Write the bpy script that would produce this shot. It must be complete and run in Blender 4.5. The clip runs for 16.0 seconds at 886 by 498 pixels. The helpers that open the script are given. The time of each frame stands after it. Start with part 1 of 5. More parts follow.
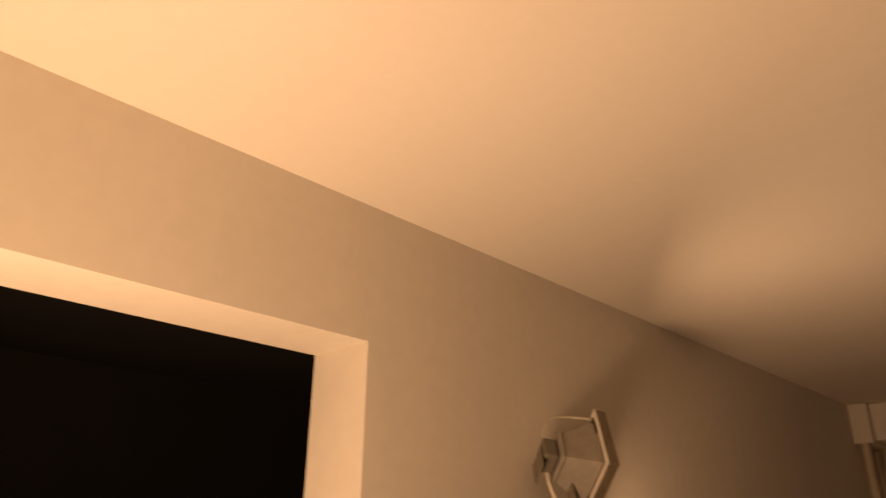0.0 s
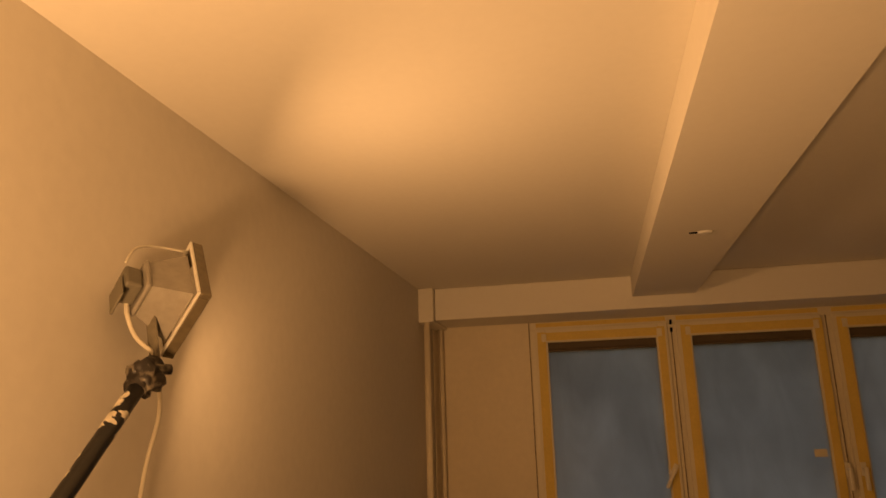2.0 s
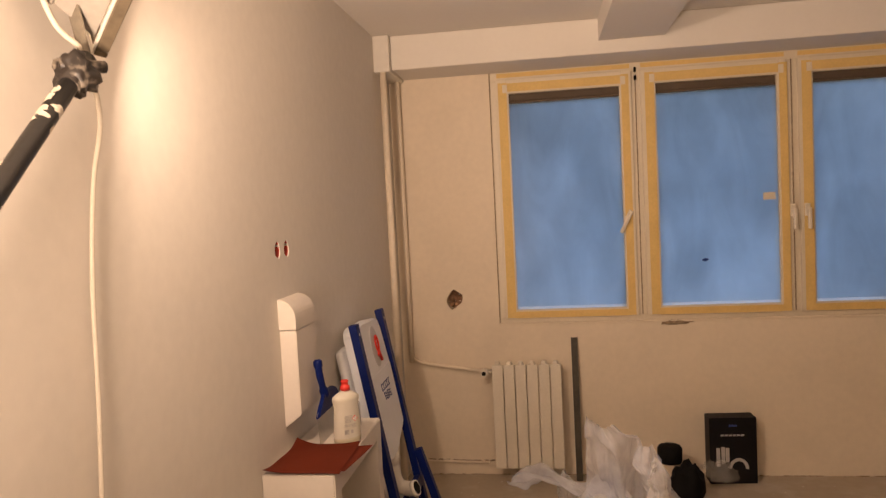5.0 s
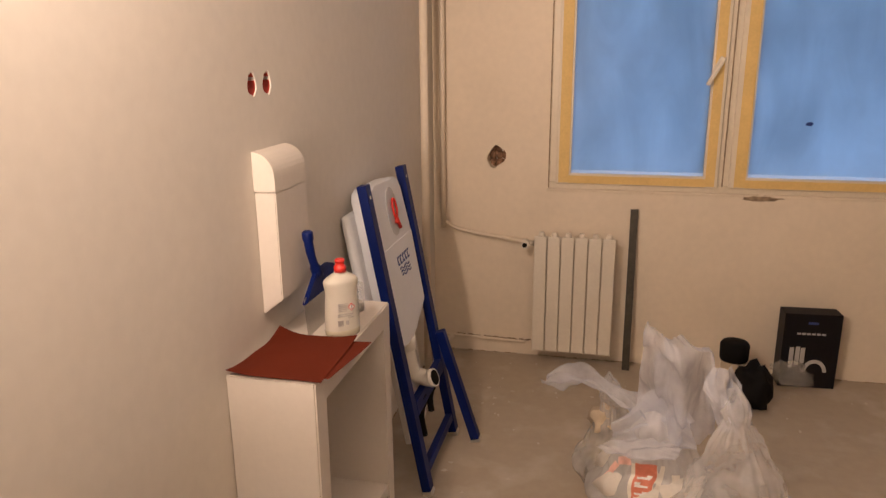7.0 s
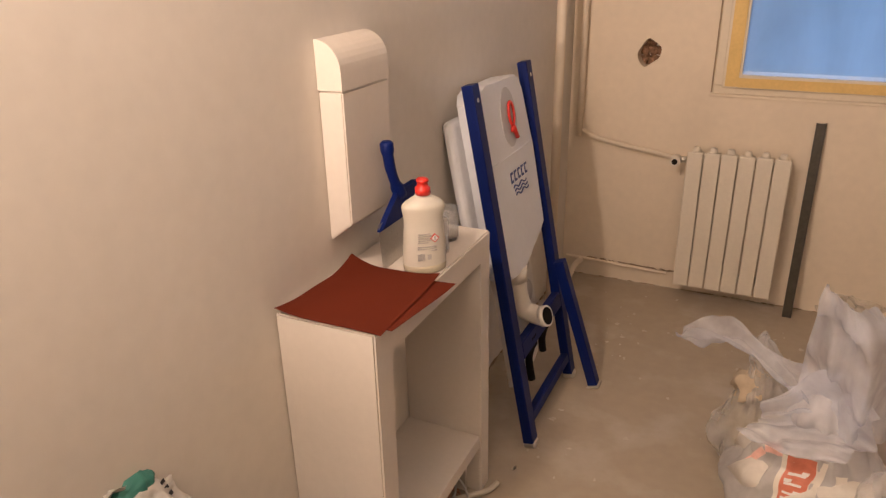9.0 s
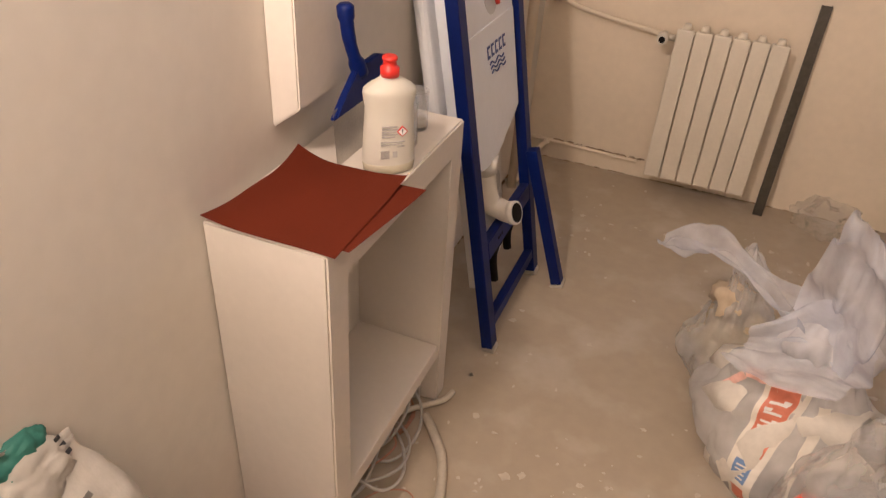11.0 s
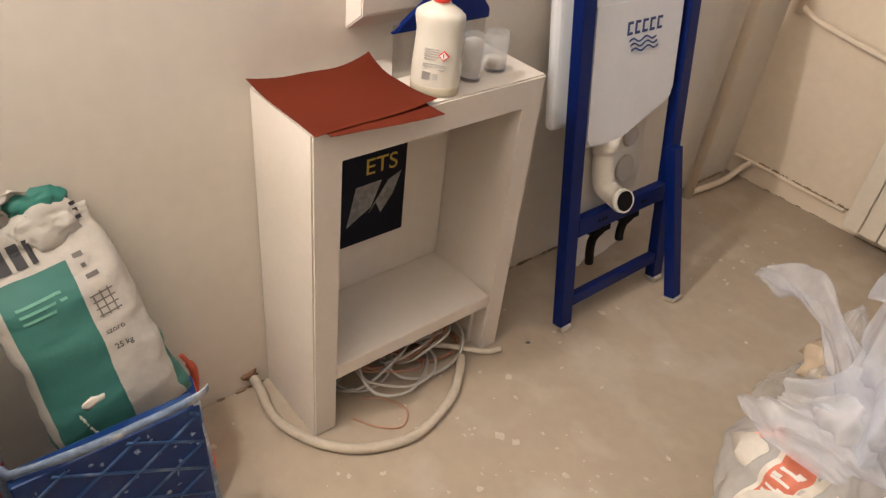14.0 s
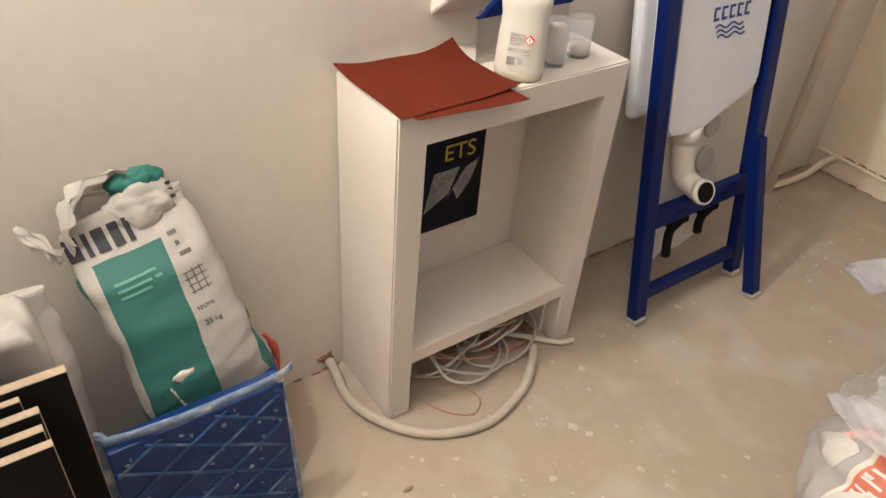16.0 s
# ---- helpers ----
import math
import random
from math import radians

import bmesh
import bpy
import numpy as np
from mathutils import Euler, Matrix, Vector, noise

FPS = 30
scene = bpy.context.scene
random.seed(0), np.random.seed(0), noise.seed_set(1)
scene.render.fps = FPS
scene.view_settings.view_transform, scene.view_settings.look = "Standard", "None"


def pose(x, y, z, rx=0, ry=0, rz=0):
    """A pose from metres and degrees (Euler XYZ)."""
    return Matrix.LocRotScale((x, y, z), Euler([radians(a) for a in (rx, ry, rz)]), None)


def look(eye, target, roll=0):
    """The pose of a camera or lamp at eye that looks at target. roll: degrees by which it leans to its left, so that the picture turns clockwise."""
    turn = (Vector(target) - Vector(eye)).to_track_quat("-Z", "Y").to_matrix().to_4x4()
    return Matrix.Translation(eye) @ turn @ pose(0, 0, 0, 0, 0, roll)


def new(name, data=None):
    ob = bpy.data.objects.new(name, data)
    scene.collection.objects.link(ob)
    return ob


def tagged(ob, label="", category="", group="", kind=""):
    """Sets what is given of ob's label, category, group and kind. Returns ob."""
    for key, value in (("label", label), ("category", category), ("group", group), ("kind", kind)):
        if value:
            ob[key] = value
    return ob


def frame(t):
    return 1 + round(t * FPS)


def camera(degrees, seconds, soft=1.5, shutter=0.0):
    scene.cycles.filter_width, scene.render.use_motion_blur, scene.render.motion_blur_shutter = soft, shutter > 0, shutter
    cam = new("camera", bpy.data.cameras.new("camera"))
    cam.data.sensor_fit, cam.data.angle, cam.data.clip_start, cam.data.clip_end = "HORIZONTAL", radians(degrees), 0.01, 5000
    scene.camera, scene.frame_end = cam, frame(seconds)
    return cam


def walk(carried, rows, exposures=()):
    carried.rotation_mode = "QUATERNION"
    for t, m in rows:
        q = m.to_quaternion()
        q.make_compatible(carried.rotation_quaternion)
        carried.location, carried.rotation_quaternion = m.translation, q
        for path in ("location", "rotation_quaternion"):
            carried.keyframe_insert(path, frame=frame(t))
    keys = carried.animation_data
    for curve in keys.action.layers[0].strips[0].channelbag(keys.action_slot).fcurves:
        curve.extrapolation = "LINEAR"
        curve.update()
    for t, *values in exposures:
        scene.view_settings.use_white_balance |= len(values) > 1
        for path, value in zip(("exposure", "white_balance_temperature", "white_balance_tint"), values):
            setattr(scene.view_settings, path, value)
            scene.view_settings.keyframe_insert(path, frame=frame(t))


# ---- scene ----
cam = camera(63.3, 16.0, soft=1.3, shutter=0.3)
PATH = [
    (0, (1.103, 0.752, 1.886), (-0.186, 2.079, 2.646), 0.5),
    (0.5, (1.091, 0.816, 1.825), (0.052, 2.354, 2.571), -0.6),
    (1, (1.038, 0.846, 1.818), (0.259, 2.554, 2.507), -0.5),
    (1.5, (1.018, 0.872, 1.795), (0.49, 2.708, 2.389), -1.2),
    (2, (0.999, 0.894, 1.775), (0.599, 2.792, 2.261), -1.6),
    (2.5, (0.982, 0.91, 1.751), (0.67, 2.851, 2.116), -1.9),
    (3, (0.971, 0.912, 1.712), (0.729, 2.88, 1.977), -1.6),
    (3.5, (0.967, 0.899, 1.681), (0.755, 2.879, 1.865), -0.7),
    (4, (0.946, 0.894, 1.667), (0.716, 2.879, 1.758), -0.3),
    (4.5, (0.932, 0.922, 1.641), (0.654, 2.903, 1.627), -2.9),
    (7, (0.892, 1.639, 1.578), (0.453, 3.518, 1.053), -0.5),
    (7.5, (0.852, 1.742, 1.543), (0.356, 3.576, 0.917), -1.9),
    (8, (0.94, 1.861, 1.524), (0.209, 3.604, 0.871), -3.1),
    (10.5, (0.733, 2.268, 1.497), (0.023, 3.827, 0.463), 0.3),
    (11, (0.717, 2.306, 1.467), (0.144, 3.86, 0.346), 3.9),
    (11.5, (0.795, 2.34, 1.451), (0.134, 3.807, 0.264), 3.4),
    (12, (0.997, 2.419, 1.449), (0.056, 3.739, 0.277), 2.3),
    (12.5, (1.138, 2.463, 1.448), (0.099, 3.696, 0.264), 3.5),
    (13, (1.2, 2.497, 1.448), (0.111, 3.681, 0.26), 4.2),
    (13.5, (1.222, 2.512, 1.44), (0.089, 3.677, 0.273), 5.8),
    (14, (1.221, 2.515, 1.432), (0.047, 3.619, 0.247), 7.0),
    (14.5, (1.217, 2.513, 1.425), (0.041, 3.578, 0.208), 7.2),
    (15, (1.218, 2.504, 1.42), (0.045, 3.532, 0.169), 6.6),
    (15.5, (1.212, 2.493, 1.419), (0.022, 3.497, 0.164), 6.3),
    (16, (1.204, 2.472, 1.412), (-0.059, 3.445, 0.204), 4.8),
]
EXPOSURES = [
    (0.0, -1.92, 9400, 33), (0.5, -1.88, 11200, 36), (1.0, -1.9, 14500, 40), (1.5, -1.7, 23000, 38), (2.0, -1.2, 17000, 32), (2.5, -0.7, 11500, 31),
    (3.0, -0.32, 8400, 28), (3.5, -0.02, 7500, 25), (4.5, 0.38, 6600, 23), (7.0, 0.72, 5650, 20), (8.0, 0.80, 5650, 20), (11.0, 1.05, 5300, 17),
    (12.5, 1.28, 5000, 12), (14.5, 1.48, 4750, 7), (16.0, 1.57, 4650, 6),
]
walk(cam, [(t, look(eye, target, roll)) for t, eye, target, roll in PATH], EXPOSURES)

from mathutils.bvhtree import BVHTree

# ---- world and lights ----
W = 5.26          # inner face of the window wall
CEIL = 2.57
sky = bpy.data.worlds.new("dusk_sky")
sky.use_nodes = True
scene.world = sky
nt = sky.node_tree
bg = nt.nodes["Background"]
st = nt.nodes.new("ShaderNodeTexSky")
st.sky_type = "NISHITA"
st.sun_disc = False
st.sun_elevation = radians(24)
st.sun_rotation = radians(180)
st.air_density, st.dust_density, st.ozone_density = 1.0, 1.0, 2.5
nt.links.new(st.outputs[0], bg.inputs[0])
bg.inputs[1].default_value = 0.15

WARM = (1.0, 0.74, 0.48)


def area_lamp(name, eye, ahead, sx, sy, watts, spread=180):
    d = bpy.data.lights.new(name, "AREA")
    d.shape, d.size, d.size_y, d.energy, d.color, d.spread = "RECTANGLE", sx, sy, watts, WARM, radians(spread)
    ob = new(name, d)
    ob.matrix_world = look(eye, Vector(eye) + Vector(ahead))
    return ob


LAMP_T, LAMP_M, LAMP_B = Vector((0.14, 2.311, 2.205)), Vector((0.222, 2.222, 2.069)), Vector((0.113, 2.271, 1.922))
LAMP_C = (LAMP_T + LAMP_B) / 2
LAMP_N = (LAMP_M - LAMP_T).cross(LAMP_B - LAMP_M).normalized()
area_lamp("floodlight_glow", LAMP_C + LAMP_N * 0.014, LAMP_N + Vector((0.68, 0.08, -0.20)), 0.14, 0.12, 15.5, 170)
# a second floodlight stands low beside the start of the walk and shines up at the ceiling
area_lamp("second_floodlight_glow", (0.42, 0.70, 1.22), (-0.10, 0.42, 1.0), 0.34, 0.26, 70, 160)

# ---- materials ----


def mat(name, base, rough=0.6, metal=0.0, var=0.08, scale=6.0, fine=60.0, bump=0.05, spec=0.5, stain=None, stain_amt=0.0, stain_scale=3.0, coords="Object"):
    m = bpy.data.materials.new(name)
    m.use_nodes = True
    n, l = m.node_tree.nodes, m.node_tree.links
    b = n["Principled BSDF"]
    b.inputs["Roughness"].default_value = rough
    b.inputs["Metallic"].default_value = metal
    b.inputs["Specular IOR Level"].default_value = spec
    tc = n.new("ShaderNodeTexCoord")
    big, small = n.new("ShaderNodeTexNoise"), n.new("ShaderNodeTexNoise")
    big.inputs["Scale"].default_value, small.inputs["Scale"].default_value = scale, fine
    big.inputs["Detail"].default_value, small.inputs["Detail"].default_value = 4, 3
    for t in (big, small):
        l.new(tc.outputs[coords], t.inputs["Vector"])
    add = n.new("ShaderNodeMath")
    add.operation = "ADD"
    l.new(big.outputs[0], add.inputs[0])
    l.new(small.outputs[0], add.inputs[1])
    mr = n.new("ShaderNodeMapRange")
    mr.inputs["From Min"].default_value, mr.inputs["From Max"].default_value = 0.6, 1.4
    mr.inputs["To Min"].default_value, mr.inputs["To Max"].default_value = 1 - var, 1 + var
    l.new(add.outputs[0], mr.inputs[0])
    mul = n.new("ShaderNodeMix")
    mul.data_type, mul.blend_type = "RGBA", "MULTIPLY"
    mul.inputs[0].default_value = 1
    mul.inputs[6].default_value = (*base, 1)
    l.new(mr.outputs[0], mul.inputs[7])
    col = mul.outputs[2]
    if stain:
        sn = n.new("ShaderNodeTexNoise")
        sn.inputs["Scale"].default_value, sn.inputs["Detail"].default_value = stain_scale, 6
        l.new(tc.outputs[coords], sn.inputs["Vector"])
        sr = n.new("ShaderNodeMapRange")
        sr.inputs["From Min"].default_value, sr.inputs["From Max"].default_value = 0.52, 0.68
        sr.inputs["To Max"].default_value = stain_amt
        l.new(sn.outputs[0], sr.inputs[0])
        mx = n.new("ShaderNodeMix")
        mx.data_type = "RGBA"
        l.new(sr.outputs[0], mx.inputs[0])
        l.new(col, mx.inputs[6])
        mx.inputs[7].default_value = (*stain, 1)
        col = mx.outputs[2]
    l.new(col, b.inputs["Base Color"])
    if bump:
        bp = n.new("ShaderNodeBump")
        bp.inputs["Strength"].default_value, bp.inputs["Distance"].default_value = bump, 0.01
        l.new(add.outputs[0], bp.inputs["Height"])
        l.new(bp.outputs[0], b.inputs["Normal"])
    return m


def wrinkled(m, scale, strength, dist=0.01, stretch=(1, 1, 1)):
    """Adds sharp creases to a material's relief."""
    n, l = m.node_tree.nodes, m.node_tree.links
    b = n["Principled BSDF"]
    tc, mp, ns, bp = n.new("ShaderNodeTexCoord"), n.new("ShaderNodeMapping"), n.new("ShaderNodeTexNoise"), n.new("ShaderNodeBump")
    ns.noise_type = "RIDGED_MULTIFRACTAL"
    ns.inputs["Scale"].default_value, ns.inputs["Detail"].default_value, ns.inputs["Distortion"].default_value = scale, 3, 0.7
    mp.inputs["Scale"].default_value = stretch
    bp.inputs["Strength"].default_value, bp.inputs["Distance"].default_value = strength, dist
    l.new(tc.outputs["Object"], mp.inputs[0])
    l.new(mp.outputs[0], ns.inputs["Vector"])
    l.new(ns.outputs[0], bp.inputs["Height"])
    if b.inputs["Normal"].links:
        l.new(b.inputs["Normal"].links[0].from_socket, bp.inputs["Normal"])
    l.new(bp.outputs[0], b.inputs["Normal"])
    return m


PLASTER = mat("plaster", (0.71, 0.665, 0.595), 0.85, var=0.045, scale=1.8, fine=25, bump=0.05, spec=0.25)
CEILING = mat("ceiling_paint", (0.74, 0.70, 0.64), 0.9, var=0.02, scale=1.2, fine=40, bump=0.03, spec=0.2)
FAR_WALL = mat("old_wall_paint", (0.77, 0.67, 0.53), 0.8, var=0.05, scale=2.5, fine=30, bump=0.08, stain=(0.62, 0.54, 0.42), stain_amt=0.22, stain_scale=3)
SCREED = mat("floor_screed", (0.405, 0.34, 0.255), 0.7, var=0.075, scale=2.0, fine=22, bump=0.14, stain=(0.53, 0.485, 0.41), stain_amt=0.5, stain_scale=5)
CAB_WHITE = mat("cabinet_plaster", (0.67, 0.615, 0.545), 0.7, var=0.03, scale=5, fine=60, bump=0.04)
# near-black stands for the lack of light in the hall
HALL_SHADE = mat("hall_shade", (0.014, 0.012, 0.010), 0.9, var=0.1)
TAPE = mat("masking_tape", (0.72, 0.51, 0.18), 0.65, var=0.10, scale=8, fine=90, bump=0.06)
FRAME_WHITE = mat("window_white", (0.70, 0.62, 0.48), 0.45, var=0.05)
HANDLE = mat("handle_white", (0.75, 0.68, 0.55), 0.35, var=0.03)
SHUTTER = mat("shutter_brown", (0.10, 0.07, 0.045), 0.7, var=0.15)
BLUE = mat("blue_steel", (0.002, 0.011, 0.105), 0.45, var=0.14, scale=9, fine=120, bump=0.03, spec=0.22)
TANK = mat("tank_white", (0.74, 0.75, 0.78), 0.35, var=0.03, scale=8, bump=0.02)
TANK_GREY = mat("tank_grey", (0.52, 0.52, 0.52), 0.4, var=0.05)
PIPE_WHITE = mat("pipe_plastic", (0.72, 0.68, 0.60), 0.35, var=0.04)
BLACK = mat("black_plastic", (0.008, 0.007, 0.007), 0.75, var=0.2, spec=0.12)
BLACK_CARD = mat("black_card", (0.008, 0.007, 0.009), 0.5, var=0.2, scale=20, spec=0.2)
RED = mat("red_plastic", (0.62, 0.03, 0.015), 0.4, var=0.08)
RED_CUP = mat("red_socket_cup", (0.42, 0.035, 0.018), 0.55, var=0.4, scale=40, stain=(0.05, 0.025, 0.015), stain_amt=0.9, stain_scale=28)
RUBBLE = mat("broken_masonry", (0.28, 0.16, 0.09), 0.95, var=0.5, scale=40, fine=160, bump=0.5)
SAND = mat("abrasive_sheet", (0.112, 0.019, 0.0065), 0.9, var=0.12, scale=7, fine=400, bump=0.12, spec=0.12)
STEEL = mat("blade_steel", (0.50, 0.48, 0.44), 0.35, metal=0.9, var=0.12, scale=20, fine=200, bump=0.05)
CHROME = mat("bright_trim", (0.80, 0.77, 0.70), 0.35, metal=0.25, var=0.06)
ALU = mat("dull_aluminium", (0.60, 0.56, 0.48), 0.35, metal=0.6, var=0.15, scale=20)
POLE_BLACK = mat("painted_pole", (0.012, 0.011, 0.010), 0.42, var=0.3, scale=14, fine=90)
CLAMP = mat("clamp_black", (0.02, 0.015, 0.012), 0.5, var=0.4, stain=(0.35, 0.3, 0.24), stain_amt=0.6, stain_scale=45)
CORD = mat("cord_pale", (0.58, 0.525, 0.43), 0.65, var=0.06)
BOX_GREY = mat("junction_grey", (0.15, 0.135, 0.105), 0.55, var=0.1)
RAD = mat("radiator_enamel", (0.72, 0.66, 0.55), 0.4, var=0.05, scale=10)
DARK_METAL = mat("dark_bar", (0.075, 0.065, 0.05), 0.55, metal=0.3, var=0.25, scale=15)
DIRT = mat("dirty_seam", (0.30, 0.22, 0.14), 0.95, var=0.4, scale=30)
GREEN = mat("sack_green", (0.04, 0.18, 0.145), 0.6, var=0.10, scale=12, bump=0.08, stain=(0.10, 0.30, 0.22), stain_amt=0.4, stain_scale=10)
SACK_WHITE = mat("sack_paper", (0.47, 0.445, 0.40), 0.65, var=0.06, scale=14, fine=70, bump=0.12, stain=(0.50, 0.44, 0.36), stain_amt=0.4, stain_scale=16)
TRAY = mat("tray_blue", (0.004, 0.024, 0.13), 0.4, var=0.2, scale=14, bump=0.05, stain=(0.16, 0.25, 0.44), stain_amt=0.14, stain_scale=9, spec=0.3)
TRAY_RIM = mat("tray_rim_paint", (0.17, 0.22, 0.33), 0.6, var=0.3, scale=30, bump=0.2, stain=(0.66, 0.64, 0.60), stain_amt=0.8, stain_scale=22)
wrinkled(SACK_WHITE, 11, 0.55, 0.008)
INK = mat("ink_dark", (0.03, 0.03, 0.035), 0.6, var=0.1)
INK_BLUE = mat("ink_blue", (0.03, 0.055, 0.20), 0.5, var=0.1)
INK_GREY = mat("ink_grey", (0.40, 0.38, 0.36), 0.6, var=0.1)
YELLOW = mat("print_yellow", (0.50, 0.34, 0.03), 0.5, var=0.05)
NAVY = mat("print_navy", (0.006, 0.008, 0.018), 0.6, var=0.3, spec=0.15)
PAPER = mat("paper_grey", (0.45, 0.44, 0.42), 0.6, var=0.1, scale=30)
WHITE = mat("print_white", (0.75, 0.73, 0.70), 0.5, var=0.03)
ORANGE = mat("print_orange", (0.75, 0.12, 0.02), 0.5, var=0.08)
BOTTLE_BLUE = mat("bag_blue", (0.01, 0.06, 0.34), 0.4, var=0.15)
CARD = mat("cardboard_cream", (0.48, 0.39, 0.275), 0.8, var=0.1, scale=20)
BEIGE = mat("rubble_beige", (0.42, 0.34, 0.22), 0.9, var=0.25, scale=30, bump=0.4)
CRUMB = mat("plaster_crumb", (0.64, 0.60, 0.53), 0.9, var=0.1)
FLECK = mat("trodden_plaster", (0.53, 0.48, 0.40), 0.9, var=0.12, scale=30)
PRINT_DARK = mat("print_dark", (0.13, 0.12, 0.11), 0.6, var=0.2, scale=50)
COPPER = mat("wire_pink", (0.45, 0.22, 0.14), 0.5, var=0.1)
WIRE = mat("wire_grey", (0.48, 0.46, 0.42), 0.45, var=0.1)
WET = mat("milky_plastic", (0.56, 0.53, 0.455), 0.42, var=0.03, scale=10)
WET.node_tree.nodes["Principled BSDF"].inputs["Subsurface Weight"].default_value = 0.25
WET.node_tree.nodes["Principled BSDF"].inputs["Subsurface Radius"].default_value = (0.02, 0.018, 0.012)
SOAP = mat("liquid_soap", (0.57, 0.52, 0.385), 0.25, var=0.03)


def film(name, tint, clear, rough=0.25):
    m = bpy.data.materials.new(name)
    m.use_nodes = True
    n, l = m.node_tree.nodes, m.node_tree.links
    b = n["Principled BSDF"]
    b.inputs["Base Color"].default_value = (*tint, 1)
    b.inputs["Roughness"].default_value = rough
    tr, mx, ml = n.new("ShaderNodeBsdfTransparent"), n.new("ShaderNodeMixShader"), n.new("ShaderNodeMixShader")
    tl = n.new("ShaderNodeBsdfTranslucent")
    tl.inputs[0].default_value = (*tint, 1)
    ml.inputs[0].default_value = 0.45
    l.new(b.outputs[0], ml.inputs[1])
    l.new(tl.outputs[0], ml.inputs[2])
    tc, ns, mr = n.new("ShaderNodeTexCoord"), n.new("ShaderNodeTexNoise"), n.new("ShaderNodeMapRange")
    ns.inputs["Scale"].default_value, ns.inputs["Detail"].default_value = 14, 5
    l.new(tc.outputs["Object"], ns.inputs["Vector"])
    mr.inputs["From Min"].default_value, mr.inputs["From Max"].default_value = 0.35, 0.65
    mr.inputs["To Min"].default_value, mr.inputs["To Max"].default_value = clear - 0.06, clear + 0.06
    l.new(ns.outputs[0], mr.inputs[0])
    l.new(mr.outputs[0], mx.inputs[0])
    l.new(ml.outputs[0], mx.inputs[1])
    l.new(tr.outputs[0], mx.inputs[2])
    wr, wm = n.new("ShaderNodeTexNoise"), n.new("ShaderNodeMapping")
    wr.noise_type = "RIDGED_MULTIFRACTAL"
    wr.inputs["Scale"].default_value, wr.inputs["Detail"].default_value, wr.inputs["Distortion"].default_value = 9, 4, 0.8
    wm.inputs["Scale"].default_value = (1.6, 1.6, 0.7)
    l.new(tc.outputs["Object"], wm.inputs[0])
    l.new(wm.outputs[0], wr.inputs["Vector"])
    bp = n.new("ShaderNodeBump")
    bp.inputs["Strength"].default_value, bp.inputs["Distance"].default_value = 0.6, 0.012
    l.new(wr.outputs[0], bp.inputs["Height"])
    l.new(bp.outputs[0], b.inputs["Normal"])
    l.new(bp.outputs[0], tl.inputs["Normal"])
    l.new(mx.outputs[0], n["Material Output"].inputs[0])
    return m


FILM = film("thin_bag_film", (0.86, 0.85, 0.85), 0.48)
TAIL_FILM = film("loose_bag_film", (0.84, 0.87, 0.95), 0.54)
FILM_THIN = film("thin_clear_film", (0.82, 0.80, 0.78), 0.69)
FILM_CLEAR = film("clear_bag_film", (0.84, 0.84, 0.84), 0.66)
CLEAR = film("clear_wrap", (0.8, 0.78, 0.74), 0.80, 0.12)


def misted(name, low=0.66, tint=(0.86, 0.92, 0.97)):
    """Glass clouded by damp: it scatters the sky's light, with streaks where drops ran."""
    m = bpy.data.materials.new(name)
    m.use_nodes = True
    n, l = m.node_tree.nodes, m.node_tree.links
    b = n["Principled BSDF"]
    b.inputs["Transmission Weight"].default_value = 1
    b.inputs["Roughness"].default_value = 0.3
    b.inputs["Base Color"].default_value = (0.9, 0.92, 0.97, 1)
    tl, mx = n.new("ShaderNodeBsdfTranslucent"), n.new("ShaderNodeMixShader")
    tc, mp, ns, n2 = n.new("ShaderNodeTexCoord"), n.new("ShaderNodeMapping"), n.new("ShaderNodeTexNoise"), n.new("ShaderNodeTexNoise")
    mp.inputs["Scale"].default_value = (2.6, 1, 1.0)
    mp.inputs["Rotation"].default_value = (0, 0.5, 0)
    ns.inputs["Scale"].default_value, ns.inputs["Detail"].default_value, ns.inputs["Distortion"].default_value = 2.0, 6, 0.9
    n2.inputs["Scale"].default_value, n2.inputs["Detail"].default_value = 2.6, 5
    l.new(tc.outputs["Object"], mp.inputs[0])
    l.new(mp.outputs[0], ns.inputs["Vector"])
    l.new(tc.outputs["Object"], n2.inputs["Vector"])
    ad = n.new("ShaderNodeMath")
    ad.operation = "ADD"
    l.new(ns.outputs[0], ad.inputs[0])
    l.new(n2.outputs[0], ad.inputs[1])
    cr = n.new("ShaderNodeMapRange")
    cr.inputs["From Min"].default_value, cr.inputs["From Max"].default_value = 0.6, 1.4
    cr.inputs["To Min"].default_value, cr.inputs["To Max"].default_value = low, 1.0
    l.new(ad.outputs[0], cr.inputs[0])
    cm = n.new("ShaderNodeMix")
    cm.data_type, cm.blend_type = "RGBA", "MULTIPLY"
    cm.inputs[0].default_value = 1
    cm.inputs[6].default_value = (*tint, 1)
    l.new(cr.outputs[0], cm.inputs[7])
    l.new(cm.outputs[2], tl.inputs[0])
    mx.inputs[0].default_value = 0.9
    l.new(b.outputs[0], mx.inputs[1])
    l.new(tl.outputs[0], mx.inputs[2])
    l.new(mx.outputs[0], n["Material Output"].inputs[0])
    return m


PANE = misted("misted_glass")
DEW = misted("dew_band", 1.0, (1.0, 1.0, 1.0))
TUMBLER = film("drinking_glass", (0.8, 0.8, 0.78), 0.82, 0.05)

# ---- mesh helpers ----


